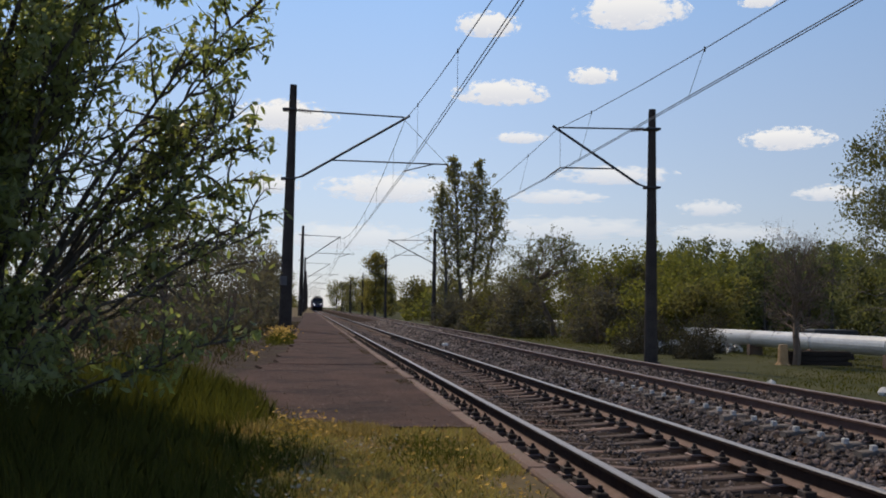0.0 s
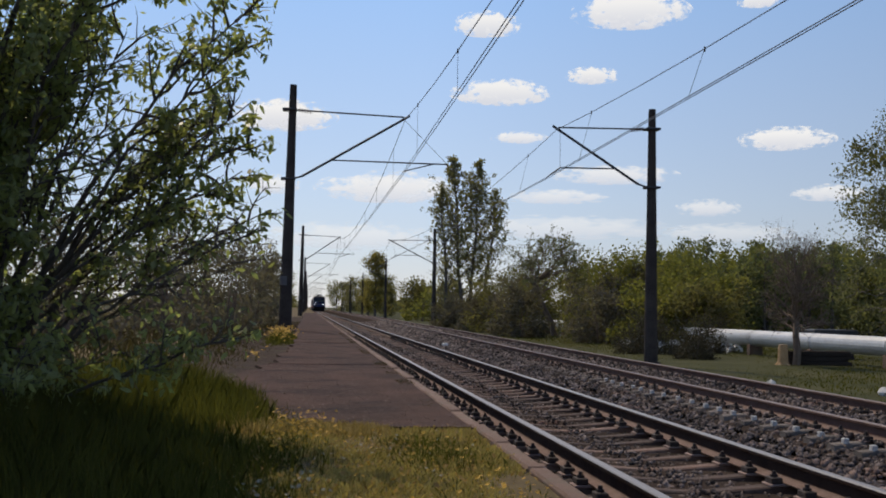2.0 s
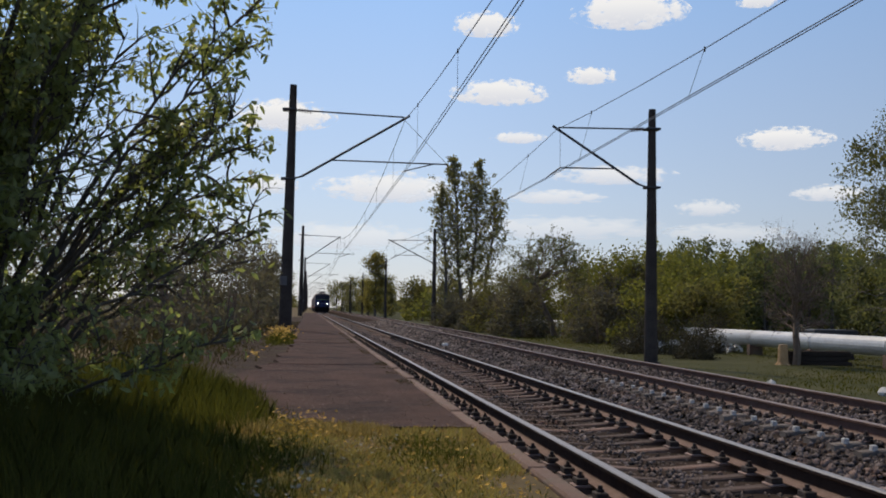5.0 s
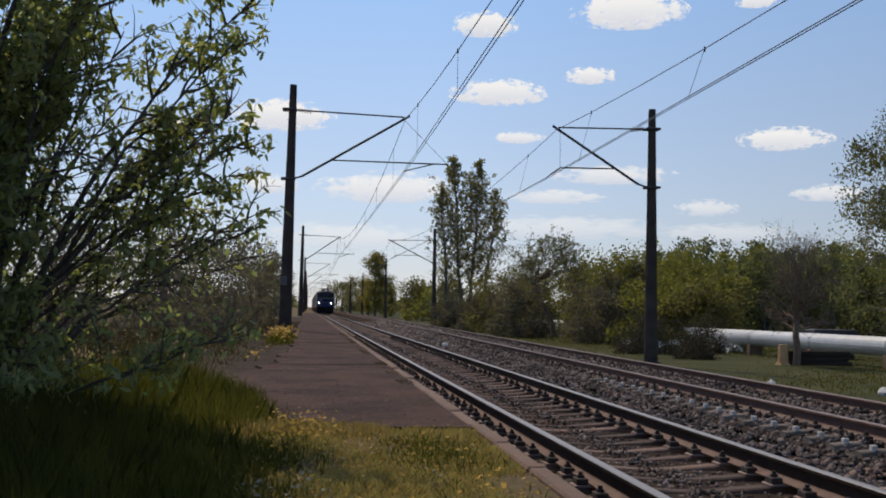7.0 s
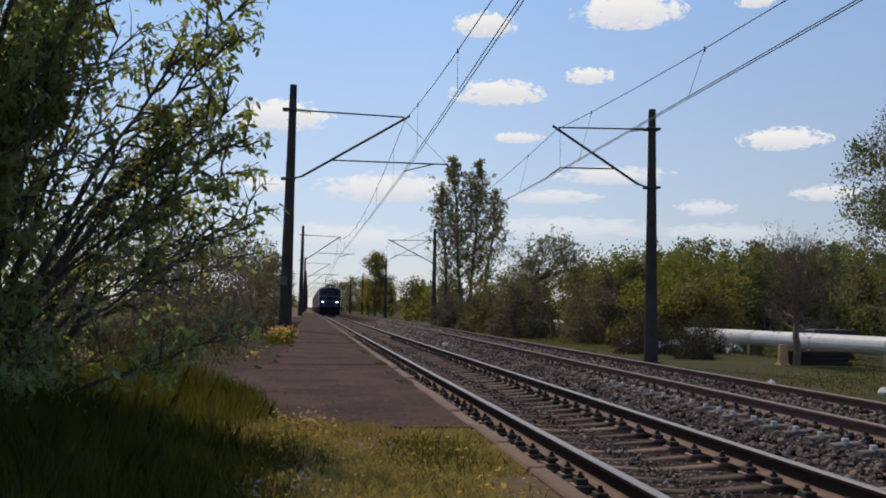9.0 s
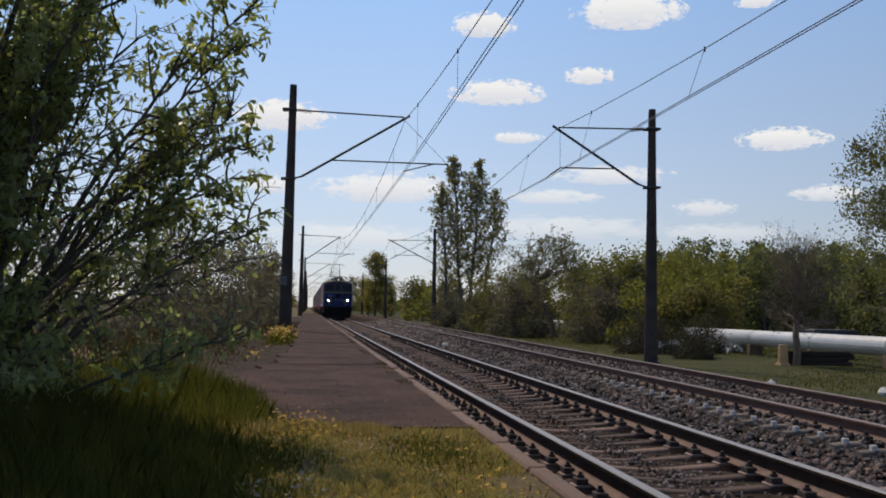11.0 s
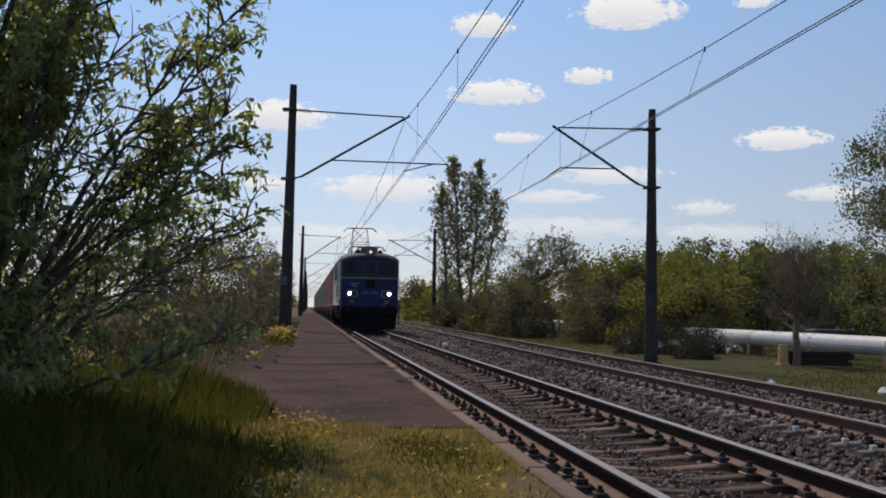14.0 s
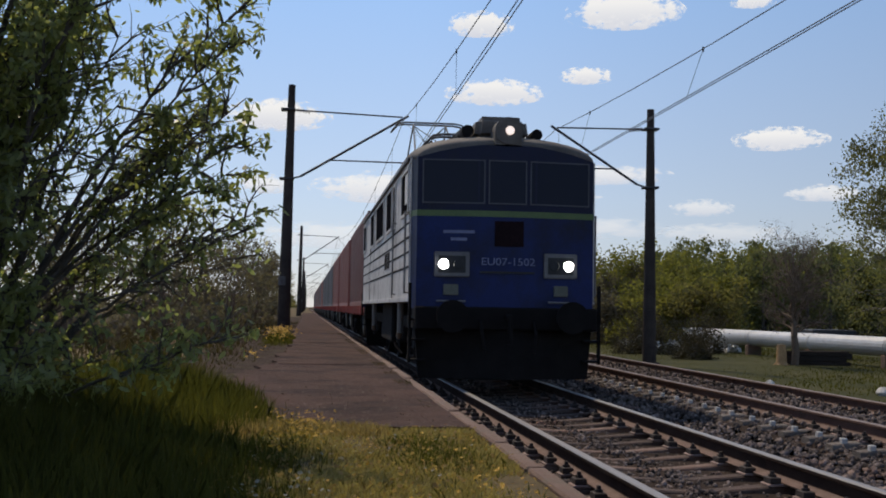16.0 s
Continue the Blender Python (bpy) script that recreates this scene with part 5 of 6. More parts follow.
def blades(name, x0, x1, y0, y1, count, height, material, seed, label, zfun, width=0.010, bend=0.35, mask=None, category="grass"):
    """Grass as single bent blades."""
    rng = np.random.default_rng(seed)
    x, y = rng.uniform(x0, x1, count), rng.uniform(y0, y1, count)
    patch = np.array([noise.noise((a * 1.3, b * 1.3, seed)) for a, b in zip(x, y)])
    keep = (patch > -0.45 + 0.35 * rng.random(count))
    if mask is not None:
        keep &= mask(x, y, rng)
    x, y, patch = x[keep], y[keep], patch[keep]
    n = len(x)
    z = np.array([zfun(a, b) for a, b in zip(x, y)])
    h = height(x, y) * rng.uniform(0.45, 1.15, n) * (1 + 0.4 * patch)
    a = rng.uniform(0, 6.28, n)
    w = width * rng.uniform(0.6, 1.4, n)
    ux, uy = np.cos(a) * w, np.sin(a) * w
    b2 = rng.uniform(0, 6.28, n)
    bx, by = np.cos(b2) * h * bend * rng.random(n), np.sin(b2) * h * bend * rng.random(n)
    p = np.stack([x, y, z - 0.02], -1)
    side = np.stack([ux, uy, np.zeros(n)], -1)
    mid = p + np.stack([bx * 0.3, by * 0.3, h * 0.6], -1)
    tip = p + np.stack([bx, by, h], -1)
    quad = np.stack([p - side, p + side, mid + side * 0.7, tip, mid - side * 0.7], 1)
    return tagged(linked(name, arrays(name, quad.reshape(-1, 3), 5), material), label, category, kind="stuff")


def flowers(name, spots, size, material, label, seed, stem=True):
    """Small flower heads of eight petals, joined into one mass."""
    rng = np.random.default_rng(seed)
    quads = []
    for x, y, z in spots:
        c = np.array([x, y, z])
        r = size * rng.uniform(0.7, 1.3)
        tilt = rng.normal(size=3) * 0.35 + np.array([0, -0.25, 1.0])
        tilt /= np.linalg.norm(tilt)
        u = np.cross(tilt, [0.3, 1, 0.1])
        u /= np.linalg.norm(u)
        v = np.cross(tilt, u)
        for k in range(8):
            a, b = k * 0.785, k * 0.785 + 0.5
            e0, e1 = u * math.cos(a) + v * math.sin(a), u * math.cos(b) + v * math.sin(b)
            quads += [c, c + e0 * r + tilt * 0.3 * r, c + (e0 + e1) * r * 0.62 + tilt * 0.35 * r, c + e1 * r + tilt * 0.3 * r]
    return tagged(linked(name, arrays(name, np.array(quads), 4), material), label, "flower", kind="stuff")


BUSH_BOUGHS = near_bush(-2.2, 7.1, BUSH, 21) + near_bush(-3.5, 5.3, SIDE_BUSH, 22)


def tall(x, y):
    return 0.13 + 0.22 * np.clip((-0.15 - x) / 0.9, 0, 1)


def tall_mask(x, y, rng):
    edge = -0.02 - 0.16 * np.maximum(0.0, y - 6.6)
    return x < edge + rng.normal(size=len(x)) * 0.10


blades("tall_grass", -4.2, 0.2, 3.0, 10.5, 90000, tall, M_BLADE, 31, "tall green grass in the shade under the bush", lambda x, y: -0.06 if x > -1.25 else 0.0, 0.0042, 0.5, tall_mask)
blades("short_grass", -0.5, 1.12, 3.6, 7.42, 44000, lambda x, y: 0.045 + 0 * x, M_BLADE_DRY, 52, "short dry grass and moss over the old platform edge", lambda x, y: -0.02, 0.0045, 0.9)
blades("dead_grass", -0.4, 1.12, 3.6, 7.42, 20000, lambda x, y: 0.035 + 0 * x, M_BLADE_STRAW, 37, "brown dead grass matted in the platform turf", lambda x, y: -0.02, 0.005, 1.2,
       lambda x, y, rng: np.array([noise.noise((a * 2.6, b * 2.2, 15)) for a, b in zip(x, y)]) > -0.1)
blades("green_tuft", 0.15, 1.08, 4.2, 7.3, 16000, lambda x, y: 0.06 + 0 * x, M_BLADE, 33, "fresh green grass patch in the platform turf", lambda x, y: -0.02, 0.0045, 0.8,
       lambda x, y, rng: rng.random(len(x)) < np.exp(-((x - 0.72) / 0.20) ** 2 - ((y - 6.15) / 0.55) ** 2) + 0.03)
blades("verge_grass", -7.0, -0.2, 9.0, 60.0, 32000, lambda x, y: 0.08 + 0.22 * np.clip((-0.9 - x) / 2.0, 0, 1), M_BLADE_BROWN, 34, "rough withered verge grass along the platform", lambda x, y: -0.05, 0.011, 0.6,
       lambda x, y, rng: x < np.interp(y, [9, 12, 16, 24, 36, 60], [-1.35, -1.2, -0.85, -0.65, -0.4, -0.4]) + rng.normal(size=len(x)) * 0.12)
blades("field_grass", 9.3, 24.0, 14.0, 75.0, 36000, lambda x, y: 0.10 + 0 * x, M_BLADE, 35, "low green grass in the field beyond the tracks", lambda x, y: ground_height(x, y) - 0.03, 0.016, 0.6)
blades("kerb_tufts", 0.98, 1.15, 7.3, 34.0, 9000, lambda x, y: 0.035 + 0 * x, M_BLADE_BROWN, 36, "withered tufts along the platform kerb", lambda x, y: -0.005, 0.006, 0.9,
       lambda x, y, rng: np.array([noise.noise((1, b * 0.9, 4)) for b in y]) > -0.05)
rng = np.random.default_rng(41)
spots = [(rng.normal(-0.02, 0.10), rng.uniform(5.7, 7.2), rng.uniform(0.05, 0.15)) for k in range(240)] + [(rng.uniform(-0.4, 1.05), rng.uniform(3.9, 7.4), rng.uniform(0.0, 0.04)) for k in range(70)]
spots += [(rng.uniform(0.65, 1.1), rng.uniform(4.6, 6.5), rng.uniform(0.0, 0.03)) for k in range(25)]
blades("weed_clump", -1.05, -0.2, 23.0, 33.0, 9000, lambda x, y: 0.24 * np.exp(-((x + 0.62) / 0.3) ** 2 - ((y - 28) / 3.2) ** 2) + 0.03, M_BLADE, 38, "green weeds at the foot of the mast", lambda x, y: -0.03, 0.011, 0.9,
       lambda x, y, rng: rng.random(len(x)) < 1.2 * np.exp(-((x + 0.62) / 0.28) ** 2 - ((y - 28) / 3.0) ** 2))
blades("edge_weeds", -0.6, 0.55, 7.0, 8.2, 7000, lambda x, y: 0.09 - 0.05 * np.clip(x + 0.2, 0, 1), M_BLADE_STRAW, 39, "straw-coloured weeds growing over the broken asphalt edge", lambda x, y: -0.01, 0.004, 0.8,
       lambda x, y, rng: y < 7.45 + 0.75 * np.clip((0.2 - x) / 0.8, 0, 1) * rng.random(len(x)))
blades("joint_weeds", -0.9, 1.1, 15.25, 15.5, 1500, lambda x, y: 0.05 + 0 * x, M_BLADE_BROWN, 40, "withered weeds in a joint of the asphalt", lambda x, y: -0.06, 0.007, 0.8)
flowers("dandelions", spots, 0.0085, M_PETAL, "yellow dandelion flowers in the short turf", 42)
spots = [(rng.uniform(-0.35, 0.15), rng.uniform(3.9, 4.6), rng.uniform(0.02, 0.12)) for k in range(60)] + [(rng.uniform(-0.4, 1.0), rng.uniform(4.2, 7.3), rng.uniform(0.0, 0.03)) for k in range(60)]
flowers("seed_heads", spots, 0.008, M_SEED, "pale dandelion seed heads and dry stalks", 43)
spots = [(rng.normal(-0.62, 0.17), rng.normal(27.5, 1.8), rng.uniform(0.05, 0.30)) for k in range(300)] + [(rng.normal(-0.75, 0.12), rng.uniform(16, 19), rng.uniform(0.02, 0.12)) for k in range(12)]
spots += [(rng.normal(-1.45, 0.12), rng.uniform(12, 14), rng.uniform(0.1, 0.3)) for k in range(14)]
flowers("yellow_weeds", spots, 0.022, M_PETAL, "clump of yellow flowering weeds at the foot of the mast", 44)

# shrubs along the platform side
for k, (x, y, h, r) in enumerate(((-4.6, 21, 2.6, 1.5), (-5.2, 16, 2.4, 1.5), (-3.0, 25.5, 2.2, 1.2), (-6.5, 27, 2.4, 1.8), (-2.6, 34.5, 2.5, 1.2), (-7.5, 40, 3.3, 2.2), (-2.4, 46, 3.0, 1.3), (-3.4, 30, 2.7, 1.4), (-2.9, 40, 3.2, 1.5), (-4.8, 38, 4.0, 2.0), (-3.2, 52, 4.0, 1.7), (-5.6, 55, 5.0, 2.4), (-3.6, 72, 4.6, 2.0), (-4.4, 95, 5.4, 2.4), (-5.0, 125, 6.5, 3.0), (-5.5, 165, 7.5, 3.4), (-6.0, 220, 8.5, 4.0))):
    broadleaf("shrub", x, y, 0.0, h * 0.85, r, 2300, 0.060 + 0.0009 * y, M_TWIG_BARE, M_LEAF_TWIGGY, "grey-brown twiggy shrub coming into leaf beside the platform", 100 + k, "shrub", 3, 0.06, group="shrubs by the platform", depth=3, kids=4, clear=0.05, limbs=18, scatter=0.12)
# trees beyond the second track
poplar(14.7, 103, -0.95, 16.3, 2.7, 51, 4000, -1.1)
poplar(15.5, 104, -0.95, 16.1, 2.7, 52, 4000, 0.8)
poplar(13.1, 101, -0.95, 13.2, 1.7, 53, 1700, -0.9, 0.16)
poplar(17.0, 106, -0.95, 13.6, 2.1, 57, 2300, 1.4, 0.18)
dome_tree(17.1, 74, -0.95)
for k, (x, y, h, r, leaf) in enumerate(((12.9, 84, 3.0, 1.6, 0), (14.6, 80, 5.4, 2.6, 1), (13.6, 70, 3.6, 1.8, 0), (17.8, 62, 5.4, 2.4, 0), (18.4, 62, 6.0, 2.6, 2), (17.2, 55, 3.6, 1.7, 2), (18.3, 53, 3.2, 1.6, 2), (20.2, 60, 5.6, 2.4, 2), (22.0, 66, 6.4, 2.7, 2), (12.4, 92, 2.6, 1.6, 0), (16.6, 90, 5.4, 2.8, 1), (19.0, 88, 5.8, 2.8, 2), (21.6, 86, 6.2, 3.0, 1), (24.2, 84, 6.4, 3.0, 2), (18.9, 70, 5.4, 2.6, 1), (20.6, 74, 5.8, 2.8, 2), (23.8, 74, 6.2, 2.8, 1), (16.0, 58, 3.2, 1.5, 0), (19.6, 52, 3.4, 1.7, 1), (21.0, 54, 4.2, 1.9, 2))):
    broadleaf("shrub", x, y, -0.95, h * 0.66, r * 1.05, 6000, 0.15, M_TWIG_BARE, (M_LEAF_TWIGGY, M_LEAF_DARK, M_LEAF_FRESH)[leaf], ("dark twiggy shrub beyond the tracks", "fresh green shrub beyond the tracks", "tall yellow-green shrub in young leaf")[leaf], 200 + k, "shrub", 3, 0.08, group="shrubs beyond the tracks", depth=3, kids=4, clear=0.05, limbs=18, scatter=0.2)
broadleaf("ochre_tree", 11.5, 186, -0.95, 11.2, 2.7, 6500, 0.27, M_BARK, M_LEAF_OCHRE, "ochre-green tree in spring bloom by the line", 71, "tree", 1, 0.25, depth=3, kids=4, limbs=22, clear=0.1, scatter=0.3)
broadleaf("green_shrub", 15.5, 150, -0.95, 4.2, 2.4, 1500, 0.30, M_TWIG_BARE, M_LEAF_FRESH, "bright green shrub by the line", 72, "shrub", 3, 0.08, depth=2, clear=0.05, scatter=0.25)
for k, (x, y, h, r) in enumerate(((12.5, 225, 7.5, 2.8), (14.5, 265, 9.0, 3.0), (12.0, 300, 10.0, 3.4), (11.5, 345, 11.0, 3.6), (15.0, 210, 6.0, 2.6), (19, 190, 6.5, 3.0), (22, 170, 6.0, 3.0), (17, 240, 8, 3.2), (10.5, 420, 12, 4.0), (-9, 300, 10, 4.5), (-8, 400, 12, 5.0))):
    broadleaf("distant_tree", x, y, -0.95 if x > 0 else 0, h * 0.85, r * 1.15, 3000, 0.32, M_BARK, M_LEAF_DARK if k % 2 else M_LEAF_POPLAR, "distant tree in thin spring leaf by the line", 300 + k, "tree", 1, 0.2, group="distant trees", depth=2, kids=6, limbs=20, clear=0.1, scatter=0.35)
broadleaf("birch_tree", 25.9, 40, -0.95, 11.6, 4.2, 60000, 0.11, M_BARK_PALE, M_LEAF_BIRCH, "tall birch with hanging twigs and young leaves", 81, "tree", 1, 0.22, depth=3, kids=6, limbs=56, clear=0.15, lift=-0.10, droop=0.8, scatter=0.20)
broadleaf("bare_tree", 16.5, 35.4, -0.92, 4.3, 1.5, 1500, 0.05, M_TWIG_BARE, M_LEAF_TWIGGY, "small nearly bare tree with a forked pale trunk", 82, "tree", 1, 0.15, depth=3, kids=8, limbs=40, clear=0.27, scatter=0.06)
for k, (x, y, h, r) in enumerate(((14.0, 38.5, 0.95, 0.75), (14.6, 43.5, 1.0, 1.1), (13.6, 44.0, 0.9, 1.0), (16.9, 45.0, 1.3, 1.0), (15.4, 50.0, 1.5, 1.3))):
    broadleaf("low_bush", x, y, -0.95, h, r, 3600, 0.065, M_BARK, M_LEAF_SHADE, "low dark bush in the grass before the pipe", 400 + k, "shrub", 4, 0.03, group="low bushes by the pipe", depth=2, kids=5, limbs=24, clear=0.02, scatter=0.1)


def far_woods():
    """The wood behind the field: many trees of trunk, limbs and leaf clumps in one mass."""
    rng = np.random.default_rng(90)
    segs, leaf_pts, light_pts = [], [], []
    for k in range(240):
        row = k % 3
        y = 92 + 14 * row + rng.uniform(-5, 5)
        x = 30 + 68 * rng.random() + row * 3
        h = (6.9 + 1.2 * row) * rng.uniform(0.78, 1.12)
        z0 = -0.95
        base = np.array([x, y, z0])
        for i in range(4):
            a, b = base + [0, 0, h * 0.22 * i], base + [rng.normal() * 0.1, 0, h * 0.22 * (i + 1)]
            segs.append((a, b, 0.16 * (1 - 0.2 * i), 0.16 * (1 - 0.2 * (i + 1))))
        r = h * rng.uniform(0.20, 0.27)
        limbs = 26
        for i in range(limbs):
            u = 0.12 + 0.88 * (i + rng.random()) / limbs
            az = rng.uniform(0, 6.28)
            rr = r * (math.sqrt(max(0.05, 1 - ((u - 0.45) / 0.62) ** 2)) if k % 2 else max(0.08, 1.15 - u)) * rng.uniform(0.5, 1.1)
            c = base + np.array([math.cos(az) * rr, math.sin(az) * rr, h * u])
            segs.append((base + [0, 0, h * u * 0.85], c, 0.03, 0.01))
            m = 40
            pts = c + rng.normal(size=(m, 3)) * np.array([0.38, 0.38, 0.24])
            (light_pts if (k * 7) % 10 < 2 else leaf_pts).append(pts)
    woods = thing("far_woods", Matrix.Identity(4), "dense green mixed wood behind the field", "woods", kind="stuff")
    linked("trunks", tubes_mesh("trunks", segs, 4), M_BARK, woods)
    linked("foliage", leaves_mesh("foliage", np.concatenate(leaf_pts), 0.26, rng, 0.75, 0.1), M_LEAF_FOREST, woods)
    linked("young_foliage", leaves_mesh("young_foliage", np.concatenate(light_pts), 0.26, rng, 0.75, 0.1), M_LEAF_FRESH, woods, "fresh yellow-green foliage")


far_woods()


def far_hedge():
    """A low belt of distant scrub closing the plain on both sides."""
    rng = np.random.default_rng(95)
    pts, segs = [], []
    for k in range(300):
        side = rng.random() < 0.35
        y = rng.uniform(420, 800)
        x = -rng.uniform(8, 160) if side else rng.uniform(20, 320)
        h = rng.uniform(3, 7)
        for i in range(10):
            c = np.array([x, y, -0.9]) + np.array([rng.normal() * 2.2, rng.normal() * 2.2, h * rng.random() ** 0.8])
            pts.append(c + rng.normal(size=(12, 3)) * 1.0)
        segs.append(((x, y, -1), (x, y, h * 0.8), 0.2, 0.05))
    belt = thing("distant_scrub", Matrix.Identity(4), "belt of distant scrub and trees at the horizon", "woods", kind="stuff")
    linked("trunks", tubes_mesh("trunks", segs, 4), M_BARK, belt)
    linked("foliage", leaves_mesh("foliage", np.concatenate(pts), 1.5, rng, 0.8, 0.1), M_LEAF_DARK, belt)


far_hedge()


def far_house():
    """Flat-roofed house far down the line, seen between the trees."""
    house = thing("house", pose(31.5, 300, -0.95), "distant two-storey house with a pale flat roof", "house")
    part("wall", boxed(-2.6, 2.6, 0, 8, 0, 7.6, bevel=0.02), M_BOX_GREY, house, "dark grey rendered wall")
    part("roof", boxed(-2.9, 2.9, -0.3, 8.3, 7.6, 8.2, bevel=0.03), M_PIPE, house, "pale flat roof")
    for z in (1.2, 4.4):
        for x in (-1.6, 0.0, 1.6):
            w = part("window", boxed(x - 0.5, x + 0.5, -0.06, 0.02, z, z + 1.5), M_PIPE, house, "white window frame")
            part("pane", boxed(x - 0.42, x + 0.42, -0.08, -0.05, z + 0.08, z + 1.42), M_WINDOW, w)


far_house()


# ---- small things ----
def build_stump():
    bm = bmesh.new()
    rod(bm, (0, 0, -0.1), (0, 0, 0.74), 0.19, 0.15, 12)
    for k in range(5):
        a = k * 1.25
        rod(bm, (0.10 * math.cos(a), 0.1 * math.sin(a), 0.12), (0.34 * math.cos(a), 0.34 * math.sin(a), -0.05), 0.07, 0.04, 6)
    st = thing("tree_stump", pose(15.95, 35.2, -0.95), "ochre cut tree stump beside the bare tree", "stump")
    part("stump", bm, surface("cut_wood", (0.34, 0.19, 0.08), (0.55, 0.34, 0.16), 5, 40, 0.9), st)


build_stump()


def build_sleeper_stack():
    """Old timber sleepers piled in the grass before the pipe."""
    rng = random.Random(71)
    stack = thing("sleeper_stack", pose(17.45, 35.6, -0.97), "stack of old dark timber sleepers lying in the grass", "timber stack")
    for row in range(3):
        for k in range(3 - row // 2):
            bm = boxed(-1.08 + rng.uniform(-0.12, 0.12), 1.08 + rng.uniform(-0.12, 0.12), -0.12, 0.12, 0, 0.175, bevel=0.02)
            t = part("timber", bm, M_TIMBER, stack)
            t.matrix_basis = pose(0, 0.27 * k + 0.05 * row, 0.18 * row, 0, 0, rng.uniform(-2, 2))


build_sleeper_stack()


def build_chamber():
    """Low dark valve chamber beyond the pipe."""
    ch = thing("valve_chamber", pose(20.9, 42, -0.97), "low dark concrete valve chamber beside the pipe", "chamber")
    part("wall", boxed(-0.8, 0.8, -0.7, 0.7, 0, 0.98, bevel=0.03), M_MAST, ch)
    part("lid", boxed(-0.92, 0.92, -0.8, 0.8, 0.98, 1.20, bevel=0.04), M_STEEL, ch, "dark sheet-metal lid")


build_chamber()


def boulder(x, y, z, r, label, seed):
    rng = np.random.default_rng(seed)
    bm = bmesh.new()
    bmesh.ops.create_icosphere(bm, subdivisions=2, radius=r)
    for v in bm.verts:
        v.co *= 1 + 0.28 * noise.noise(v.co * (1.5 / r) + Vector((seed, 0, 0)))
        v.co.z *= 0.75
    ob = part("stone", bm, M_WHITE_END)
    ob.location = (x, y, z)
    return tagged(ob, label, "stone", "pale stones by the track")


boulder(11.3, 25.6, -0.88, 0.11, "pale whitish stone in the grass by the track", 1)
boulder(12.6, 22.6, -0.86, 0.17, "white painted stone in the grass by the track", 2)
boulder(5.2, 41.0, -0.56, 0.13, "pale stone lying between the tracks", 3)
boulder(9.6, 60.0, -0.8, 0.25, "pale stone lying between the tracks", 4)


# litter and pale rubble at the foot of the shrubs
rng = np.random.default_rng(47)
quads = []
for k in range(260):
    c = np.array([rng.uniform(15.5, 19.5), rng.uniform(46, 53), -0.9 + 0.35 * rng.random()])
    a, b = rng.normal(size=3) * 0.10, rng.normal(size=3) * 0.10
    quads += [c - a, c - b, c + a, c + b]
tagged(linked("scattered_rubble", arrays("scattered_rubble", np.array(quads), 4), M_WHITE_END), "pale scattered rubble and blossom under the shrubs", "rubble", kind="stuff")


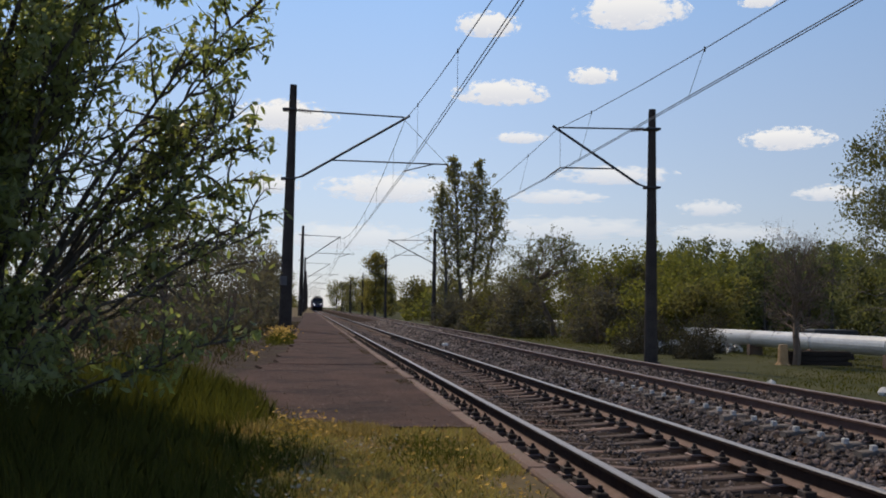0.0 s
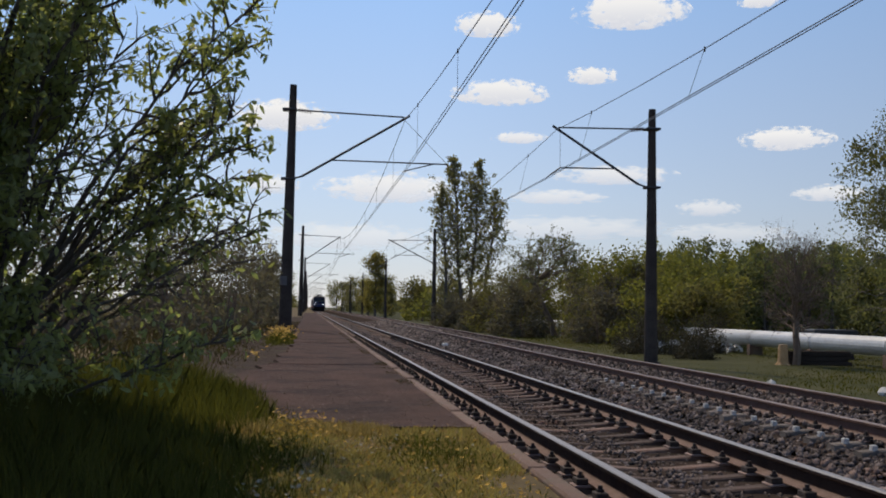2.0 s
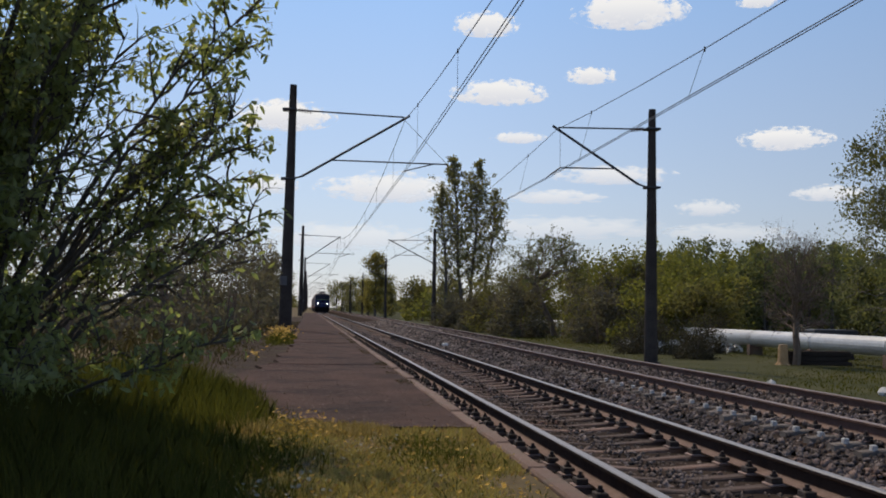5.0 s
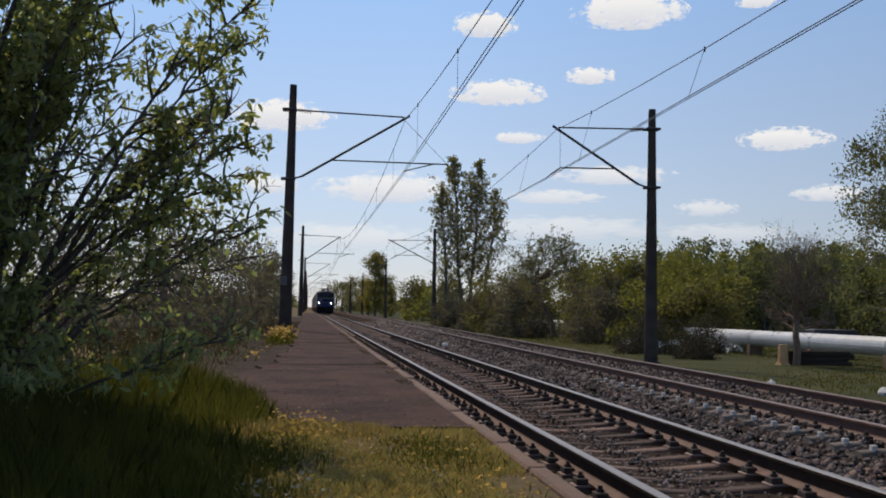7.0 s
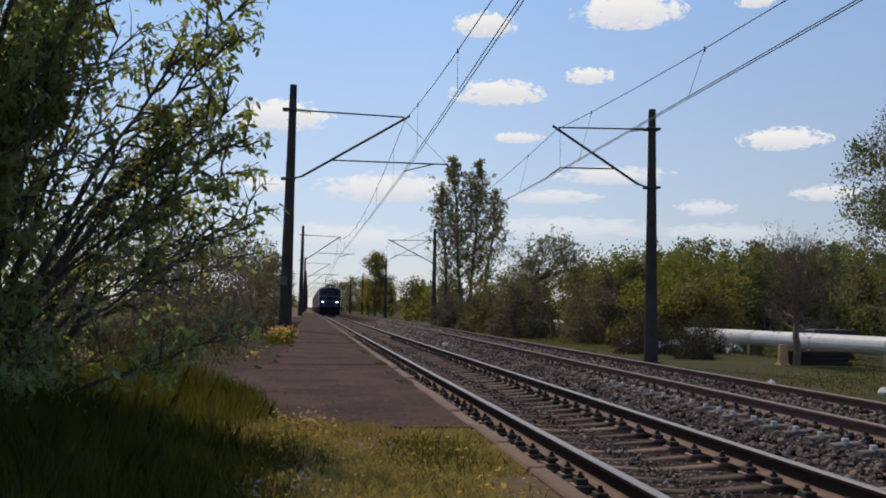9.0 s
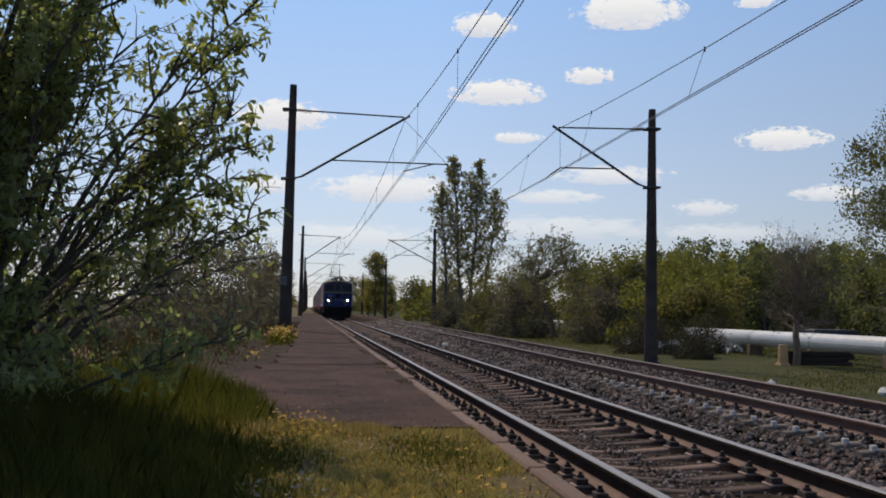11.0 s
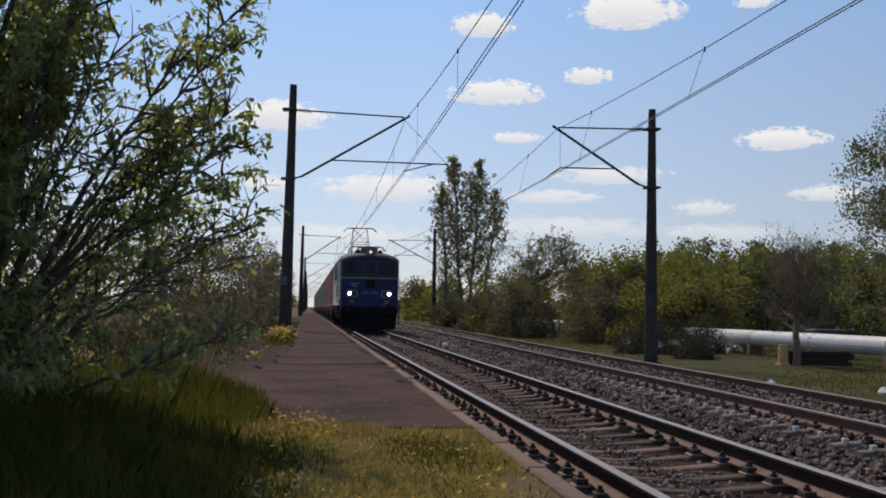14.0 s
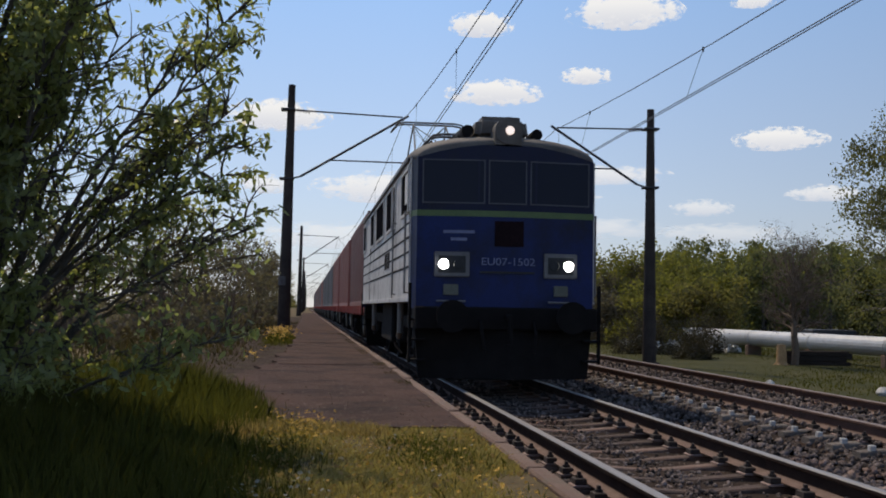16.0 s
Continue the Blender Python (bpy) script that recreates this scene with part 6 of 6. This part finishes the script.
# ---- clouds ----
def cloud_material():
    m = bpy.data.materials.new("cloud_vapour")
    m.use_nodes = True
    t = m.node_tree
    t.nodes.remove(t.nodes["Principled BSDF"])
    co = t.nodes.new("ShaderNodeTexCoord").outputs["Object"]
    rnd = t.nodes.new("ShaderNodeObjectInfo").outputs["Random"]
    off = t.nodes.new("ShaderNodeVectorMath")
    off.operation = "MULTIPLY_ADD"
    t.links.new(co, off.inputs[0])
    off.inputs[1].default_value = (2.2, 2.2, 1.1)
    comb = t.nodes.new("ShaderNodeCombineXYZ")
    mul = t.nodes.new("ShaderNodeMath")
    mul.operation = "MULTIPLY"
    mul.inputs[1].default_value = 37.0
    t.links.new(rnd, mul.inputs[0])
    t.links.new(mul.outputs[0], comb.inputs[0])
    t.links.new(comb.outputs[0], off.inputs[2])
    nz = t.nodes.new("ShaderNodeTexNoise")
    nz.inputs["Scale"].default_value, nz.inputs["Detail"].default_value, nz.inputs["Roughness"].default_value = 1.9, 8, 0.62
    t.links.new(off.outputs[0], nz.inputs["Vector"])
    ln = t.nodes.new("ShaderNodeVectorMath")
    ln.operation = "LENGTH"
    flat = t.nodes.new("ShaderNodeVectorMath")
    flat.operation = "MULTIPLY"
    flat.inputs[1].default_value = (1, 0, 1)
    t.links.new(co, flat.inputs[0])
    t.links.new(flat.outputs[0], ln.inputs[0])
    dens = t.nodes.new("ShaderNodeMath")
    dens.operation = "MULTIPLY_ADD"
    t.links.new(nz.outputs["Fac"], dens.inputs[0])
    dens.inputs[1].default_value = 2.5
    neg = t.nodes.new("ShaderNodeMath")
    neg.operation = "MULTIPLY_ADD"
    neg.inputs[1].default_value, neg.inputs[2].default_value = -1.0, -0.42
    t.links.new(ln.outputs["Value"], neg.inputs[0])
    t.links.new(neg.outputs[0], dens.inputs[2])
    alpha = ramp(t, dens.outputs[0], [(0.02, (0, 0, 0)), (0.33, (1, 1, 1))])
    thin = t.nodes.new("ShaderNodeAttribute")
    thin.attribute_type, thin.attribute_name = "OBJECT", "density"
    k = t.nodes.new("ShaderNodeMath")
    k.operation = "MULTIPLY"
    t.links.new(alpha, k.inputs[0])
    t.links.new(thin.outputs["Fac"], k.inputs[1])
    sep = t.nodes.new("ShaderNodeSeparateXYZ")
    t.links.new(co, sep.inputs[0])
    shade = t.nodes.new("ShaderNodeMath")
    shade.operation = "MULTIPLY_ADD"
    t.links.new(sep.outputs[2], shade.inputs[0])
    shade.inputs[1].default_value = 0.4
    shade.inputs[2].default_value = 0.5
    # clouds glow by themselves; grey undersides and sunlit tops are in the emission colour
    col = ramp(t, shade.outputs[0], [(0.2, (0.66, 0.68, 0.75)), (0.62, (0.88, 0.87, 0.86))])
    em = t.nodes.new("ShaderNodeEmission")
    t.links.new(col, em.inputs[0])
    tr = t.nodes.new("ShaderNodeBsdfTransparent")
    mix = t.nodes.new("ShaderNodeMixShader")
    t.links.new(k.outputs[0], mix.inputs[0])
    t.links.new(tr.outputs[0], mix.inputs[1])
    t.links.new(em.outputs[0], mix.inputs[2])
    t.links.new(mix.outputs[0], t.nodes["Material Output"].inputs[0])
    return m


M_CLOUD = cloud_material()
CLOUDS = []


def build_cloud(azimuth, elevation, wide, high, density, label):
    """A far cloud: a lumpy flattened body 3 km off; angles and sizes in degrees."""
    bm = bmesh.new()
    bmesh.ops.create_icosphere(bm, subdivisions=4, radius=1.0)
    for v in bm.verts:
        v.co.y *= 0.3
        if v.co.z < 0:
            v.co.z *= 0.75
    ob = part("cloud", bm, M_CLOUD, smooth=True)
    far = 3000.0
    d = Vector((math.sin(radians(azimuth)) * math.cos(radians(elevation)), math.cos(radians(azimuth)) * math.cos(radians(elevation)), math.sin(radians(elevation))))
    m = pose(*(Vector(EYE) + d * far), 0, 0, -azimuth)
    s = far * math.tan(radians(1.0))
    ob.matrix_basis = m
    ob.scale = (wide * 0.5 * s, wide * 0.5 * s, high * 0.5 * s)
    ob["density"] = density
    ob.visible_shadow = False
    tagged(ob, label, "cloud", "fair-weather clouds")
    CLOUDS.append((ob, m, azimuth))


for az, el, wide, high, density, thin in (
    (9.22, 14.73, 3.80, 1.60, 1, 0),
    (16.78, 15.27, 6.23, 2.20, 1, 0),
    (23.26, 15.60, 2.37, 0.89, 1, 0),
    (10.02, 11.28, 5.49, 1.66, 1, 0),
    (14.81, 12.14, 2.97, 1.07, 1, 0),
    (11.00, 8.98, 3.12, 0.71, 0.8, 0),
    (24.58, 8.73, 4.90, 1.42, 1, 0),
    (-1.51, 9.81, 5.94, 1.96, 1, 0),
    (4.19, 6.23, 8.01, 1.96, 0.75, 1),
    (16.03, 7.03, 6.83, 1.19, 0.6, 1),
    (20.76, 5.33, 3.56, 1.07, 0.45, 1),
    (26.77, 6.02, 4.15, 1.01, 0.6, 1),
    (12.96, 5.91, 5.94, 0.89, 0.5, 1),
    (-2.00, 6.27, 3.26, 1.19, 0.7, 1),
    (13.42, 4.29, 12.46, 1.48, 0.35, 1),
    (2.17, 3.67, 9.79, 1.78, 0.35, 1),
    (21.75, 4.03, 7.72, 1.19, 0.3, 1),
):
    build_cloud(az, el, wide * 1.0, high * 1.02, density, "thin hazy white cloud low in the sky" if thin else "small puffy white fair-weather cloud")


# ---- what moves ----
SWAY = ((0.0, 0.0), (0.7, 0.25), (1.5, -0.15), (2.4, -0.5), (3.5, -0.65), (5.0, -0.2), (6.3, -0.75), (7.0, -1.0), (8.0, -1.35), (9.0, -1.7), (10.2, -0.9), (11.4, -0.4), (12.5, -0.3), (13.5, -1.0), (14.5, -1.7), (15.2, -1.5), (16.0, -1.3))


def motions():
    walk(LOCO, running(0.0))
    for wheels, r in LOCO_SETS:
        walk(wheels, rolling(wheels.location.y, r))
    for k, (wagon, load) in enumerate(zip(WAGONS, BOXES)):
        walk(wagon, running(FIRST + PITCH * k))
        walk(load, running(FIRST + PITCH * k + 0.6, 1.165))
        if k < 3:
            for o in wagon.children:
                if o.name.startswith("wheelset"):
                    walk(o, rolling(o.location.y, 0.46))
    for k, (limb, high) in enumerate(BUSH_BOUGHS):
        late, amount = 0.25 * math.sin(k * 1.7), 0.75 + 0.25 * math.sin(k * 2.3)
        walk(limb, [(t, pose(0, 0, 0, 0.25 * a * math.sin(k), amount * a * (0.9 if high > 1 else 0.4), 0)) for t, a in
                    ((min(16.0, max(0.0, t + (late if 0 < t < 16 else 0))), a) for t, a in SWAY)])
    for ob, m, azimuth in CLOUDS:
        drift = Matrix.Translation(Vector((-math.cos(radians(azimuth)), math.sin(radians(azimuth)), 0)) * 14.0)
        walk(ob, [(0.0, m), (16.0, drift @ m)])


motions()
